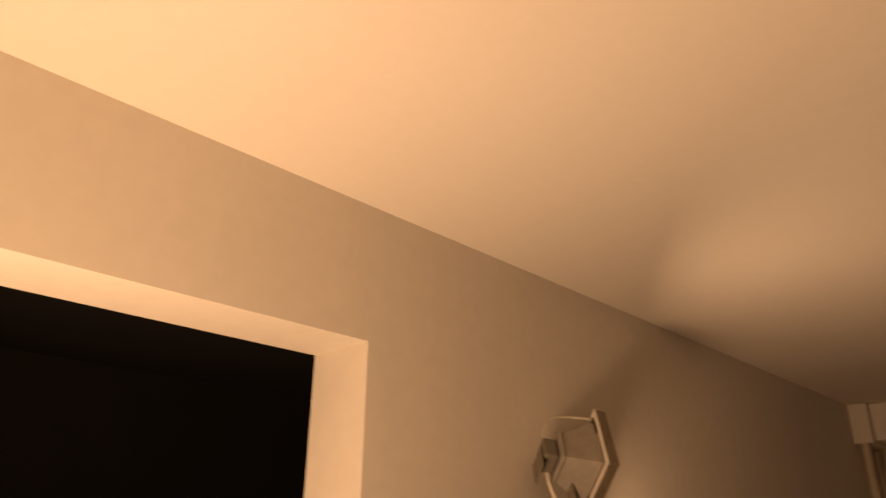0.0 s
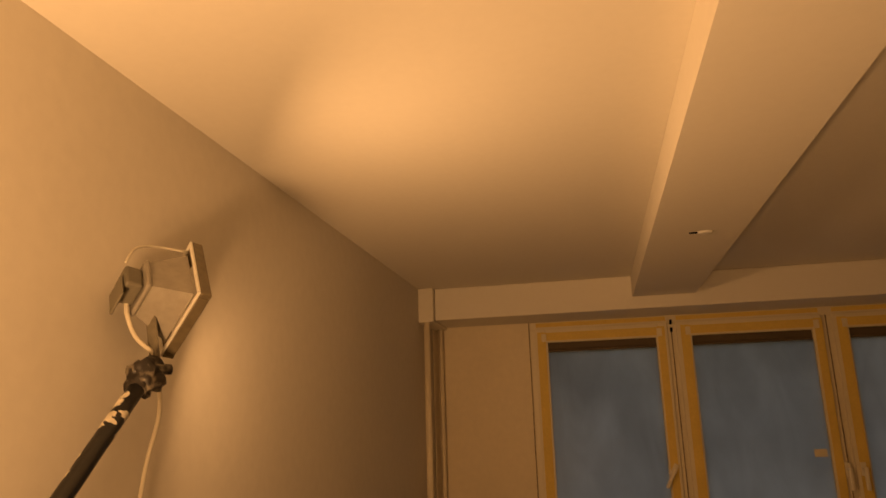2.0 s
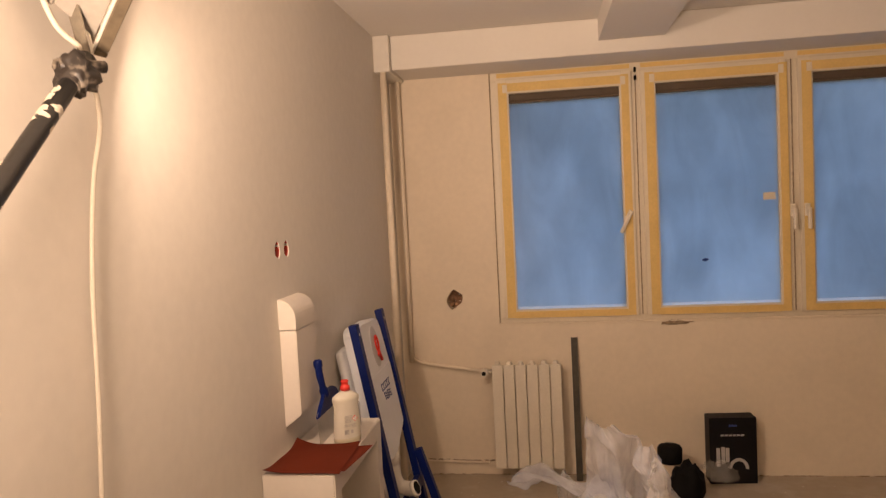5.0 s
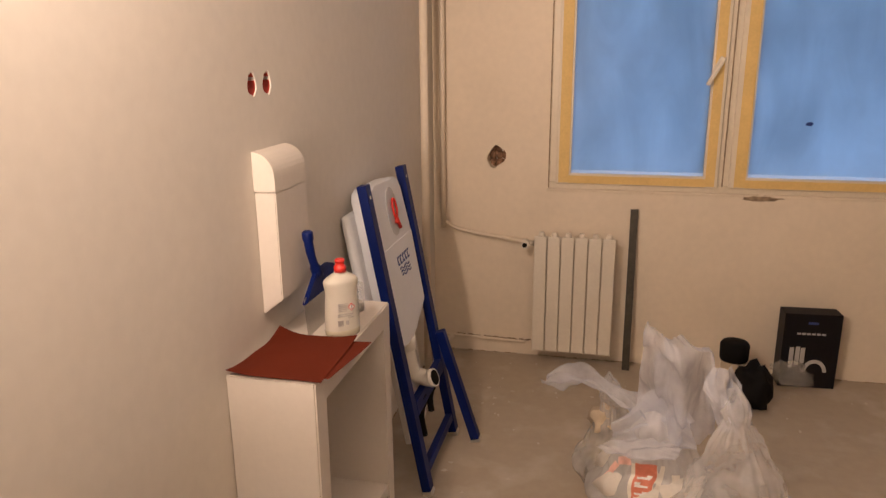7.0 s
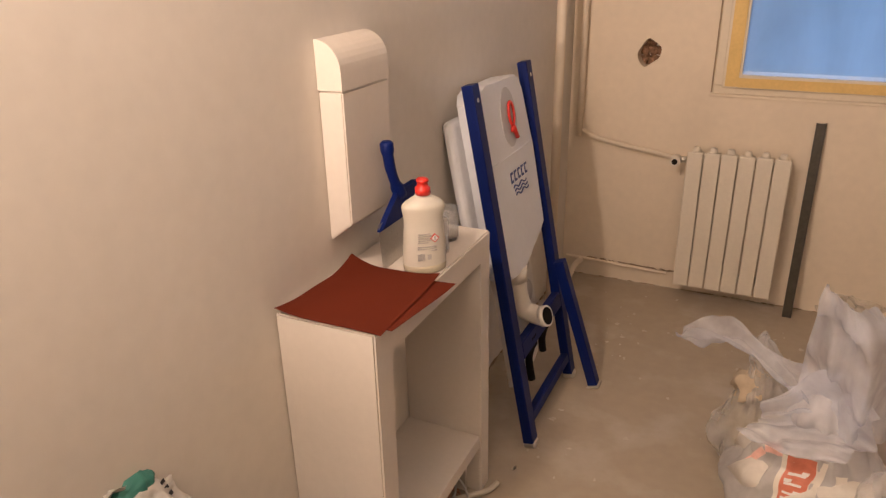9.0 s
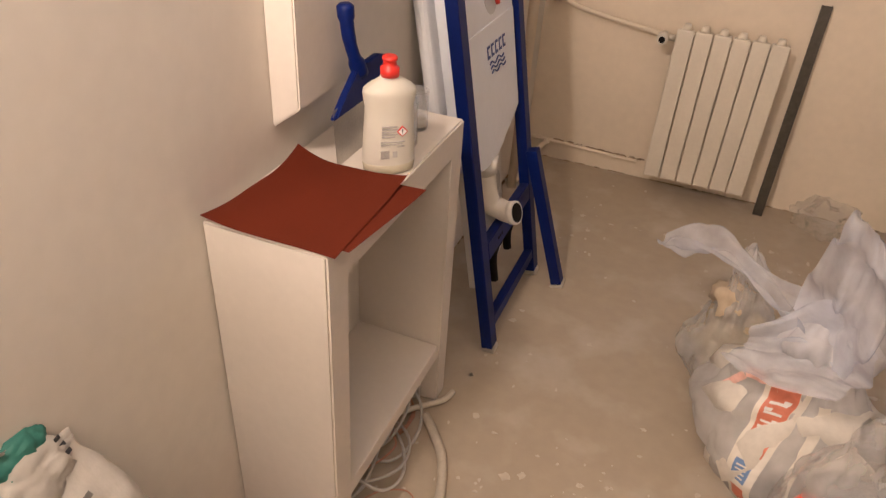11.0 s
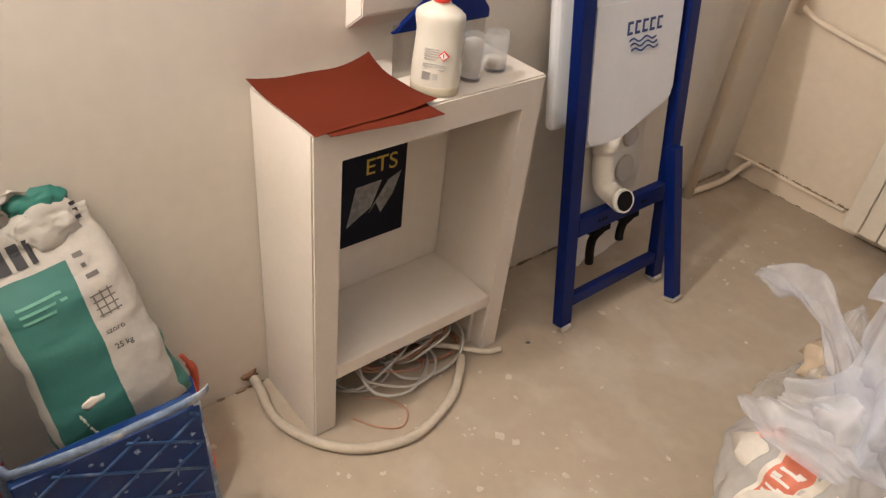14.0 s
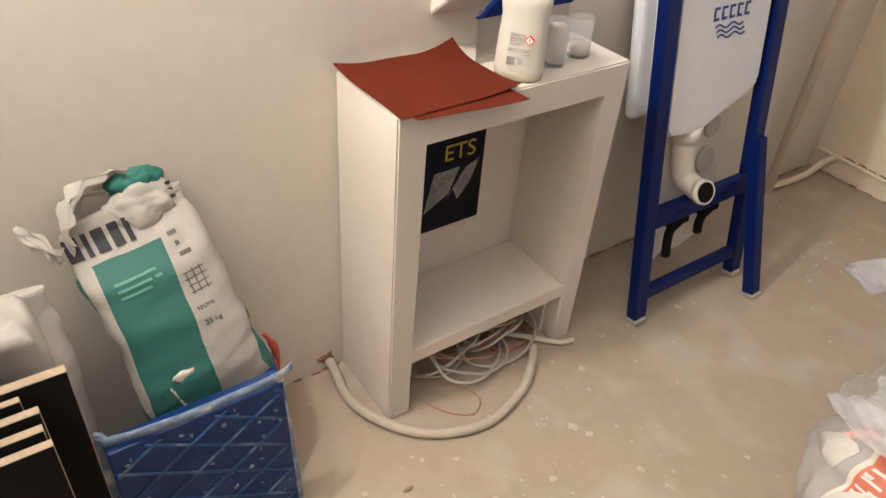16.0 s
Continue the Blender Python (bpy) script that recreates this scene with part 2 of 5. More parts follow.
def box(bm, x0, x1, y0, y1, z0, z1, bev=0.0, seg=1):
    r = bmesh.ops.create_cube(bm, size=1, matrix=Matrix.Translation(((x0 + x1) / 2, (y0 + y1) / 2, (z0 + z1) / 2)) @ Matrix.Diagonal((x1 - x0, y1 - y0, z1 - z0, 1)))
    if bev:
        edges = list({e for v in r["verts"] for e in v.link_edges})
        bmesh.ops.bevel(bm, geom=edges, offset=bev, segments=seg, affect="EDGES", profile=0.5)
    return r["verts"]


def tube(bm, pts, r, seg=10, closed=False, smooth=True):
    pts = [Vector(p) for p in pts]
    rs = r if isinstance(r, (list, tuple)) else [r] * len(pts)
    rings, up = [], None
    for i, p in enumerate(pts):
        a, b = pts[max(i - 1, 0)], pts[min(i + 1, len(pts) - 1)]
        d = (b - a).normalized()
        if up is None:
            up = d.orthogonal().normalized()
        up = (up - d * up.dot(d)).normalized()
        side = d.cross(up)
        rings.append([bm.verts.new(p + rs[i] * (math.cos(2 * math.pi * k / seg) * up + math.sin(2 * math.pi * k / seg) * side)) for k in range(seg)])
    for a, b in zip(rings, rings[1:]):
        for k in range(seg):
            bm.faces.new((a[k], a[(k + 1) % seg], b[(k + 1) % seg], b[k])).smooth = smooth
    if not closed:
        bm.faces.new(rings[0][::-1])
        bm.faces.new(rings[-1])


def curve_pts(pts, n=8):
    """Catmull-Rom points through pts."""
    p = [Vector(q) for q in pts]
    p = [p[0] * 2 - p[1]] + p + [p[-1] * 2 - p[-2]]
    out = []
    for i in range(1, len(p) - 2):
        a, b, c, d = p[i - 1:i + 3]
        for k in range(n):
            t = k / n
            out.append(0.5 * (2 * b + (c - a) * t + (2 * a - 5 * b + 4 * c - d) * t * t + (3 * b - a - 3 * c + d) * t ** 3))
    return out + [p[-2]]


def lathe(bm, prof, c, seg=24, sx=1.0, sy=1.0, cap=True):
    rings = []
    for r, z in prof:
        rings.append([bm.verts.new((c[0] + sx * r * math.cos(2 * math.pi * k / seg), c[1] + sy * r * math.sin(2 * math.pi * k / seg), c[2] + z)) for k in range(seg)])
    for a, b in zip(rings, rings[1:]):
        for k in range(seg):
            bm.faces.new((a[k], a[(k + 1) % seg], b[(k + 1) % seg], b[k])).smooth = True
    if cap:
        bm.faces.new(rings[0][::-1])
        bm.faces.new(rings[-1])


def prism(bm, outline, lift):
    """A flat outline (3D points) given thickness along the vector lift."""
    a = [bm.verts.new(p) for p in outline]
    b = [bm.verts.new(Vector(p) + Vector(lift)) for p in outline]
    bm.faces.new(a[::-1])
    bm.faces.new(b)
    for i in range(len(a)):
        j = (i + 1) % len(a)
        bm.faces.new((a[i], a[j], b[j], b[i]))


def part(name, bm, material, parent=None, label=""):
    me = bpy.data.meshes.new(name)
    bmesh.ops.recalc_face_normals(bm, faces=bm.faces)
    bm.to_mesh(me)
    bm.free()
    me.materials.append(material)
    ob = new(name, me)
    if parent:
        ob.parent = parent
    if label:
        ob["label"] = label
    return ob


def thing(name, label, category, at=(0, 0, 0), m=None, group="", kind=""):
    ob = new(name)
    ob.matrix_basis = m if m else Matrix.Translation(at)
    return tagged(ob, label, category, group, kind)


def structure(name, bm, material, label, category="structure"):
    return tagged(part(name, bm, material), label, category, "", "structure")


def carve(ob, bm):
    """Cut the closed shapes of bm out of ob's mesh."""
    me = bpy.data.meshes.new("cutter")
    bmesh.ops.recalc_face_normals(bm, faces=bm.faces)
    bm.to_mesh(me)
    bm.free()
    cutter = new("cutter", me)
    mod = ob.modifiers.new("cut", "BOOLEAN")
    mod.operation, mod.solver, mod.object = "DIFFERENCE", "EXACT", cutter
    dg = bpy.context.evaluated_depsgraph_get()
    done = bpy.data.meshes.new_from_object(ob.evaluated_get(dg))
    ob.modifiers.clear()
    old, name = ob.data, ob.data.name
    ob.data = done
    bpy.data.meshes.remove(old)
    bpy.data.objects.remove(cutter)
    bpy.data.meshes.remove(me)


def text_part(name, words, size, m, material, parent, depth=0.0004):
    cu = bpy.data.curves.new(name, "FONT")
    cu.body, cu.size, cu.extrude, cu.align_x = words, size, depth, "CENTER"
    tmp = new("tmp_text", cu)
    dg = bpy.context.evaluated_depsgraph_get()
    me = bpy.data.meshes.new_from_object(tmp.evaluated_get(dg))
    bpy.data.objects.remove(tmp)
    me.transform(m)
    me.materials.clear()
    me.materials.append(material)
    ob = new(name, me)
    ob.parent = parent
    return ob


def rough_lump(bm, c, r, seed, sx=1, sy=1, sz=1, amp=0.35, freq=2.0, sub=3, flat=None):
    res = bmesh.ops.create_icosphere(bm, subdivisions=sub, radius=1)
    for v in res["verts"]:
        d = v.co.normalized()
        k = 1 + amp * noise.noise(d * freq + Vector((seed * 7.3, seed * 1.7, seed))) + 0.4 * amp * noise.noise(d * freq * 3 + Vector((seed, 9, 2)))
        p = Vector((d.x * sx, d.y * sy, d.z * sz)) * r * k + Vector(c)
        if flat is not None and p.z < flat:
            p.z = flat
        v.co = p
    for f in bm.faces:
        f.smooth = True


# ---- structure ----
X1, Y0 = 5.2, -1.6     # far side wall and rear wall of the room
bm = bmesh.new()
box(bm, -2.0, X1 + 0.2, Y0 - 0.2, W + 0.3, -0.15, 0)
structure("floor", bm, SCREED, "dusty grey-beige bare screed floor with plaster flecks", "floor")

bm = bmesh.new()
box(bm, -0.18, 0, Y0 - 0.2, W + 0.3, 0, CEIL)
west = structure("wall_west", bm, PLASTER, "freshly skimmed pale plaster wall with a doorway", "wall")
bm = bmesh.new()
box(bm, -0.3, 0.1, 0.74, 1.671, -0.1, 2.268)
carve(west, bm)
bm = bmesh.new()
for yc in (3.347, 3.430):
    prism(bm, [(-0.055, yc + 0.024 * math.cos(a) * (1 + 0.12 * math.sin(3 * a + yc)), 1.507 + 0.030 * math.sin(a) * (1 + 0.1 * math.cos(5 * a))) for a in [2 * math.pi * k / 22 for k in range(22)]], (0.1, 0, 0))
carve(west, bm)

bm = bmesh.new()
box(bm, 0, X1, W, W + 0.3, 0, CEIL)
north = structure("wall_north", bm, FAR_WALL, "old cream painted window wall, patched and stained", "wall")
bm = bmesh.new()
box(bm, 0.60, 3.12, W - 0.1, W + 0.4, 0.915, 2.392)
carve(north, bm)
bm = bmesh.new()
random.seed(5)
prism(bm, [(0.331 + 0.042 * math.cos(a) * (1 + 0.16 * math.sin(2 * a + 1)) + 0.006 * math.sin(a), W - 0.02, 1.068 + 0.056 * math.sin(a) * (1 + 0.14 * math.cos(3 * a))) for a in [2 * math.pi * k / 26 for k in range(26)]], (0, 0.11, 0))
carve(north, bm)
bm = bmesh.new()
for k in range(9):
    rough_lump(bm, (0.30 + 0.035 * (k % 3), W + 0.085, 1.03 + 0.04 * (k // 3)), 0.024, k, sub=2, amp=0.8)
tagged(part("masonry_core", bm, RUBBLE), "broken brown masonry inside a hole in the wall", "masonry", kind="structure")

# added unseen walls; their distance and tone set how much light bounces back
bm = bmesh.new()
box(bm, X1, X1 + 0.2, Y0 - 0.2, W + 0.3, 0, CEIL)
UNSEEN_WALL = mat("unseen_wall_tone", (0.50, 0.45, 0.38), 0.9, var=0.10, scale=2.0, fine=30, bump=0.15)
structure("wall_east", bm, UNSEEN_WALL, "plain unseen wall closing the room, toned to set the bounced light", "wall")
bm = bmesh.new()
box(bm, 0, X1, Y0 - 0.2, Y0, 0, CEIL)
structure("wall_south", bm, UNSEEN_WALL, "plain unseen wall closing the room, toned to set the bounced light", "wall")
bm = bmesh.new()
box(bm, -2.0, X1 + 0.2, Y0 - 0.2, W + 0.3, CEIL, CEIL + 0.15)
structure("ceiling", bm, CEILING, "smooth white painted ceiling", "ceiling")
bm = bmesh.new()
prism(bm, [(1.205 + 0.012 * (4.925 - y), y, 2.452) for y in (4.924, Y0)] + [(1.537 + 0.013 * (4.925 - y), y, 2.452) for y in (Y0, 4.924)], (0, 0, CEIL - 0.001 - 2.452))
structure("ceiling_beam", bm, CEILING, "shallow white plastered beam across the ceiling", "beam")
bm = bmesh.new()
box(bm, 0.092, X1, 4.925, W, 2.385, CEIL - 0.001, bev=0.004)
structure("window_soffit", bm, CEILING, "boxed white soffit above the window", "soffit")
bm = bmesh.new()
box(bm, 0.001, 0.090, 4.885, W, 2.372, CEIL - 0.001, bev=0.004)
structure("pipe_casing", bm, PLASTER, "small boxed casing over the pipes in the corner", "casing")
# hall beyond the doorway: its darkness is put into the near-black wall colour
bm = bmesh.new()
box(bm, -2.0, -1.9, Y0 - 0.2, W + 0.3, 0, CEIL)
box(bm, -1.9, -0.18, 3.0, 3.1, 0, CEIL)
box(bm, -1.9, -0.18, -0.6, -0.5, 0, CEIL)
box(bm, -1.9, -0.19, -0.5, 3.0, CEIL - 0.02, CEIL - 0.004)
structure("hall_wall", bm, HALL_SHADE, "hallway walls beyond the doorway, coloured near-black to stand for darkness", "wall")


def window():
    w = tagged(new("window_1"), "three-sash window with masking tape on its frames, misted panes", "window", kind="structure")
    w.location = (0, 0, 0)
    yf = W + 0.004
    bm = bmesh.new()
    for x0, x1, z0, z1 in ((0.60, 3.12, 2.338, 2.392), (0.60, 3.12, 0.915, 0.950), (0.60, 0.640, 0.950, 2.338), (1.395, 1.455, 0.950, 2.338), (2.222, 2.292, 0.950, 2.338), (3.07, 3.12, 0.950, 2.338)):
        box(bm, x0, x1, yf, yf + 0.07, z0, z1, 0.003)
    part("window_frame", bm, FRAME_WHITE, w, "white window frame")
    for x0, x1, z0, z1 in ((0.640, 1.395, 2.356, 2.380), (1.455, 2.222, 2.356, 2.380), (2.292, 3.07, 2.356, 2.380)):
        bm = bmesh.new()
        box(bm, x0, x1, yf - 0.003, yf - 0.001, z0, z1)
        part("tape_strip", bm, TAPE, w, "yellow masking tape along the frame's head")
    for x, z0, z1 in ((0.597, 0.92, 2.385), (1.4235, 0.95, 2.30), (2.256, 0.95, 2.34), (3.123, 0.92, 2.385)):
        bm = bmesh.new()
        box(bm, x - 0.0025, x + 0.0025, W - 0.003, yf + 0.001, z0, z1)
        part("joint", bm, DIRT, w, "dark joint beside the frame")
    for gx0, gx1, sx0, sx1 in ((0.706, 1.334, 0.634, 1.402), (1.534, 2.180, 1.450, 2.228), (2.367, 2.992, 2.286, 3.074)):
        gz0, gz1, sz0, sz1 = 0.995, 2.262, 0.942, 2.344
        bm = bmesh.new()
        for x0, x1, z0, z1 in ((sx0, gx0 - 0.012, sz0, sz1), (gx1 + 0.012, sx1, sz0, sz1), (gx0 - 0.012, gx1 + 0.012, gz1 + 0.012, sz1), (gx0 - 0.012, gx1 + 0.012, sz0, gz0 - 0.012)):
            box(bm, x0, x1, yf - 0.014, yf + 0.05, z0, z1, 0.003)
        s = part("sash", bm, FRAME_WHITE, w, "cream sash frame")
        for x0, x1, z0, z1 in ((gx0 - 0.060, gx0 - 0.010, gz0 - 0.046, gz1 + 0.062), (gx1 + 0.010, gx1 + 0.052, gz0 - 0.046, gz1 + 0.062), (gx0 - 0.010, gx1 + 0.010, gz1 + 0.010, gz1 + 0.058), (gx0 - 0.010, gx1 + 0.010, gz0 - 0.048, gz0 - 0.010)):
            bm = bmesh.new()
            box(bm, x0, x1, yf - 0.0160, yf - 0.0142, z0, z1)
            part("tape_strip", bm, TAPE, s, "yellow masking tape")
        bm = bmesh.new()
        for x0, x1, z0, z1 in ((gx0 - 0.012, gx0, gz0 - 0.012, gz1 + 0.012), (gx1, gx1 + 0.012, gz0 - 0.012, gz1 + 0.012), (gx0, gx1, gz1, gz1 + 0.012), (gx0, gx1, gz0 - 0.012, gz0)):
            box(bm, x0, x1, yf - 0.006, yf + 0.04, z0, z1)
        part("glazing_bead", bm, FRAME_WHITE, s, "white glazing bead")
        for cx in (gx0 - 0.020, gx1 + 0.020):
            bm = bmesh.new()
            box(bm, cx - 0.014, cx + 0.014, yf - 0.0185, yf - 0.0165, gz1 + 0.004, gz1 + 0.05)
            part("tape_gap", bm, FRAME_WHITE, s, "bare white corner between tape strips")
        bm = bmesh.new()
        box(bm, gx0, gx1, yf + 0.012, yf + 0.018, gz0 + 0.0145, gz1 - 0.0565)
        p = part("pane", bm, PANE, s, "misted window pane")
        p.visible_shadow = False
        bm = bmesh.new()
        box(bm, gx0, gx1, yf + 0.011, yf + 0.018, gz0, gz0 + 0.014)
        dew = part("dew_strip", bm, DEW, s, "pale band of condensation along the pane's foot")
        dew.visible_shadow = False
        bm = bmesh.new()
        box(bm, gx0 - 0.006, gx1 + 0.006, yf + 0.020, yf + 0.05, gz1 - 0.040, gz1 + 0.02, 0.003)
        box(bm, gx0 - 0.006, gx1 + 0.006, yf + 0.014, yf + 0.052, gz1 - 0.0555, gz1 - 0.0405, 0.003)
        part("roller_shutter", bm, SHUTTER, w, "brown lower edge of a raised roller shutter")
    for hx, hz, tilt in ((1.362, 1.52, 28), (2.247, 1.51, 0), (2.322, 1.51, 0), (3.05, 1.24, 0)):
        bm = bmesh.new()
        box(bm, -0.014, 0.014, -0.012, 0.0, -0.035, 0.035, 0.004, 2)
        tube(bm, [(0, -0.004, 0), (0, -0.04, 0)], 0.009)
        box(bm, -0.010, 0.010, -0.052, -0.036, -0.105, 0.012, 0.005, 2)
        h = part("window_handle", bm, HANDLE, w, "white window handle")
        h.matrix_basis = pose(hx, yf - 0.014, hz, 0, tilt, 0)
    for hz in (2.30, 2.345):
        bm = bmesh.new()
        box(bm, 1.416, 1.430, yf - 0.016, yf - 0.001, hz - 0.014, hz + 0.014, 0.003)
        part("hinge", bm, BLACK, w, "dark upper hinge")
    bm = bmesh.new()
    box(bm, 2.10, 2.165, yf + 0.008, yf + 0.0105, 1.575, 1.615)
    part("pane_label", bm, FRAME_WHITE, w, "small pale label stuck to the pane")
    bm = bmesh.new()
    rough_lump(bm, (1.78, yf + 0.009, 1.25), 0.011, 3, sx=1.6, sy=0.12, sz=0.8, sub=2)
    part("smudge", bm, INK_BLUE, w, "dark smudge on the pane")
    bm = bmesh.new()
    rough_lump(bm, (1.60, W - 0.003, 0.899), 0.05, 8, sx=1.5, sy=0.10, sz=0.26, sub=3, amp=0.7)
    part("sealant_gap", bm, DIRT, w, "dark crack under the sill")
    bm = bmesh.new()
    box(bm, 0.59, 3.13, W - 0.006, W + 0.02, 0.902, 0.914, 0.002)
    part("sill", bm, FAR_WALL, w, "thin plastered sill edge")


window()

# seams and pipes of the far corner
bm = bmesh.new()
tube(bm, curve_pts([(0.02, 5.247, 0.088), (0.1, 5.25, 0.086), (0.22, 5.252, 0.082), (0.35, 5.25, 0.079), (0.50, 5.25, 0.076)], 6), 0.008, 8)
structure("trim", bm, FAR_WALL, "painted-over return pipe low on the wall", "pipe")
bm = bmesh.new()
random.seed(11)
for k in range(60):
    x = random.uniform(0.12, 0.52)
    rough_lump(bm, (x, W - 0.002, 0.093 - 0.02 * x + random.uniform(-0.004, 0.004)), random.uniform(0.003, 0.010), k, sx=1.8, sy=0.3, sz=0.5, sub=1)
for k in range(150):
    x = random.uniform(0.0, 3.2)
    rough_lump(bm, (x, W - 0.003, 0.002), random.uniform(0.003, 0.008), k, sx=2.2, sy=0.5, sz=0.4, sub=1)
for k in range(160):
    y = random.uniform(1.8, 5.2)
    rough_lump(bm, (0.004, y, 0.003), random.uniform(0.003, 0.010), k, sx=0.6, sy=2.2, sz=0.5, sub=1)
tagged(part("wall_seam_dirt", bm, DIRT), "brown dirt along the wall and floor joints", "dirt", kind="stuff")


def riser(x, y, z0, z1, r):
    bm = bmesh.new()
    tube(bm, [(x, y, z0), (x, y, z1)], r, 16)
    p = tagged(part("heating_pipe", bm, FAR_WALL), "painted vertical heating pipe in the corner", "pipe", "heating pipes")
    return p


riser(0.046, 4.908, 0.0, 2.372, 0.019)
p2 = riser(0.060, 5.215, 0.70, 2.372, 0.014)
bm = bmesh.new()
tube(bm, curve_pts([(0.050, 4.92, 0.022), (0.06, 5.02, 0.02), (0.065, 5.14, 0.022), (0.07, 5.22, 0.05), (0.10, 5.245, 0.085)], 6), 0.013, 10)
tagged(part("floor_pipe", bm, FAR_WALL), "painted heating pipe running along the floor", "pipe")


# ---- things ----
def radiator():
    t = thing("radiator", "cream enamelled six-section radiator below the window", "radiator", (0.545, W - 0.15, 0.09))
    h, w = 0.62, 0.4 / 6
    for k in range(6):
        bm = bmesh.new()
        x = k * w
        box(bm, x + 0.002, x + w - 0.002, 0, 0.012, 0.0, h - 0.012, 0.004, 2)
        box(bm, x + 0.024, x + w - 0.024, 0.012, 0.09, 0.01, h - 0.02, 0.002)
        box(bm, x + 0.004, x + w - 0.004, 0.086, 0.095, 0.01, h - 0.03, 0.003)
        tube(bm, [(x + w / 2, 0.05, h - 0.03), (x + w / 2, 0.05, h)], [0.022, 0.012], 12)
        part("section", bm, RAD, t)
    for z in (0.05, h - 0.06):
        bm = bmesh.new()
        tube(bm, [(0.0, 0.055, z), (0.4, 0.055, z)], 0.020, 12)
        part("header", bm, RAD, t)
    bm = bmesh.new()
    tube(bm, [(0.0, 0.05, h - 0.06), (-0.035, 0.05, h - 0.06)], 0.013, 12)
    v = part("valve", bm, ALU, t, "dull metal radiator valve")
    bm = bmesh.new()
    tube(bm, [(-0.045, 0.05, h - 0.06), (-0.045, 0.0, h - 0.06)], 0.022, 14)
    part("valve_body", bm, RAD, v, "cream valve body")
    bm = bmesh.new()
    tube(bm, [(-0.045, 0.0, h - 0.06), (-0.045, -0.004, h - 0.06)], 0.012, 14)
    part("valve_stem", bm, BLACK, v, "black valve opening")
    bm = bmesh.new()
    tube(bm, curve_pts([(-0.045, 0.06, h - 0.06), (-0.13, 0.095, h - 0.055), (-0.30, 0.11, h - 0.035), (-0.42, 0.115, h - 0.012), (-0.485, 0.11, h + 0.02)], 5), 0.010, 10)
    part("feed_pipe", bm, FAR_WALL, t, "painted feed pipe from the corner riser")
    for z in (0.12, h - 0.14):
        for x in (0.08, 0.30):
            bm = bmesh.new()
            box(bm, x, x + 0.02, 0.09, 0.15, z, z + 0.02)
            part("bracket", bm, RAD, t)


radiator()

bm = bmesh.new()
box(bm, -0.018, 0.018, -0.003, 0.0, 0, 0.83)
box(bm, -0.018, -0.015, 0.0, 0.022, 0, 0.83)
box(bm, 0.015, 0.018, 0.0, 0.022, 0, 0.83)
bar = tagged(part("steel_profile", bm, DARK_METAL), "dark steel channel leaning against the wall", "metal bar")
bar.matrix_basis = pose(1.025, 5.158, 0.001, -5.4, 0, 0)


def cabinet():
    t = thing("open_cabinet", "white plastered open cabinet against the wall, shelf inside", "cabinet")
    x1, y0, y1, zt = 0.236, 3.094, 3.692, 0.822
    b = 0.004
    bm = bmesh.new()
    prism(bm, [(0.001, y, z) for y, z in ((y0, 0.0), (3.155, 0.0), (3.155, 0.757), (3.633, 0.757), (3.633, 0.0), (y1, 0.0), (y1, zt), (y0, zt))], (x1 - 0.001, 0, 0))
    bmesh.ops.bevel(bm, geom=list(bm.edges), offset=b, segments=2, affect="EDGES")
    part("carcass", bm, CAB_WHITE, t)
    bm = bmesh.new()
    box(bm, 0.001, x1 - 0.003, 3.1552, 3.6328, 0.165, 0.206, 0.003, 2)
    part("shelf", bm, CAB_WHITE, t)
    bm = bmesh.new()
    prism(bm, [(0.07, 3.6328, 0.0), (0.19, 3.6328, 0.0), (0.19, 3.6328, 0.1645), (0.07, 3.6328, 0.1645)], (0, -0.012, 0))
    part("gusset", bm, CAB_WHITE, t)


cabinet()
ZT = 0.822


def panel_box():
    t = thing("printed_folder", "dark printed cardboard folder with yellow letters, hung inside the cabinet", "folder", (0.002, 0, 0))
    bm = bmesh.new()
    box(bm, 0.0, 0.010, 3.16, 3.494, 0.345, 0.735, 0.002)
    part("cover", bm, NAVY, t)
    text_part("lettering", "ETS", 0.062, Matrix.Translation((0.0105, 3.418, 0.540)) @ pose(0, 0, 0, 90, 0, 90), YELLOW, t)
    bm = bmesh.new()
    prism(bm, [(0.0102, 3.385, 0.430), (0.0102, 3.44, 0.510), (0.0102, 3.478, 0.525), (0.0102, 3.455, 0.465), (0.0102, 3.42, 0.420), (0.0102, 3.405, 0.455)], (0.0012, 0, 0))
    prism(bm, [(0.0102, 3.320, 0.405), (0.0102, 3.345, 0.513), (0.0102, 3.420, 0.515), (0.0102, 3.39, 0.445)], (0.0009, 0, 0))
    part("picture", bm, mat("print_photo", (0.24, 0.24, 0.23), 0.6, var=0.5, scale=26, fine=70), t, "grey printed picture of sheets")


panel_box()


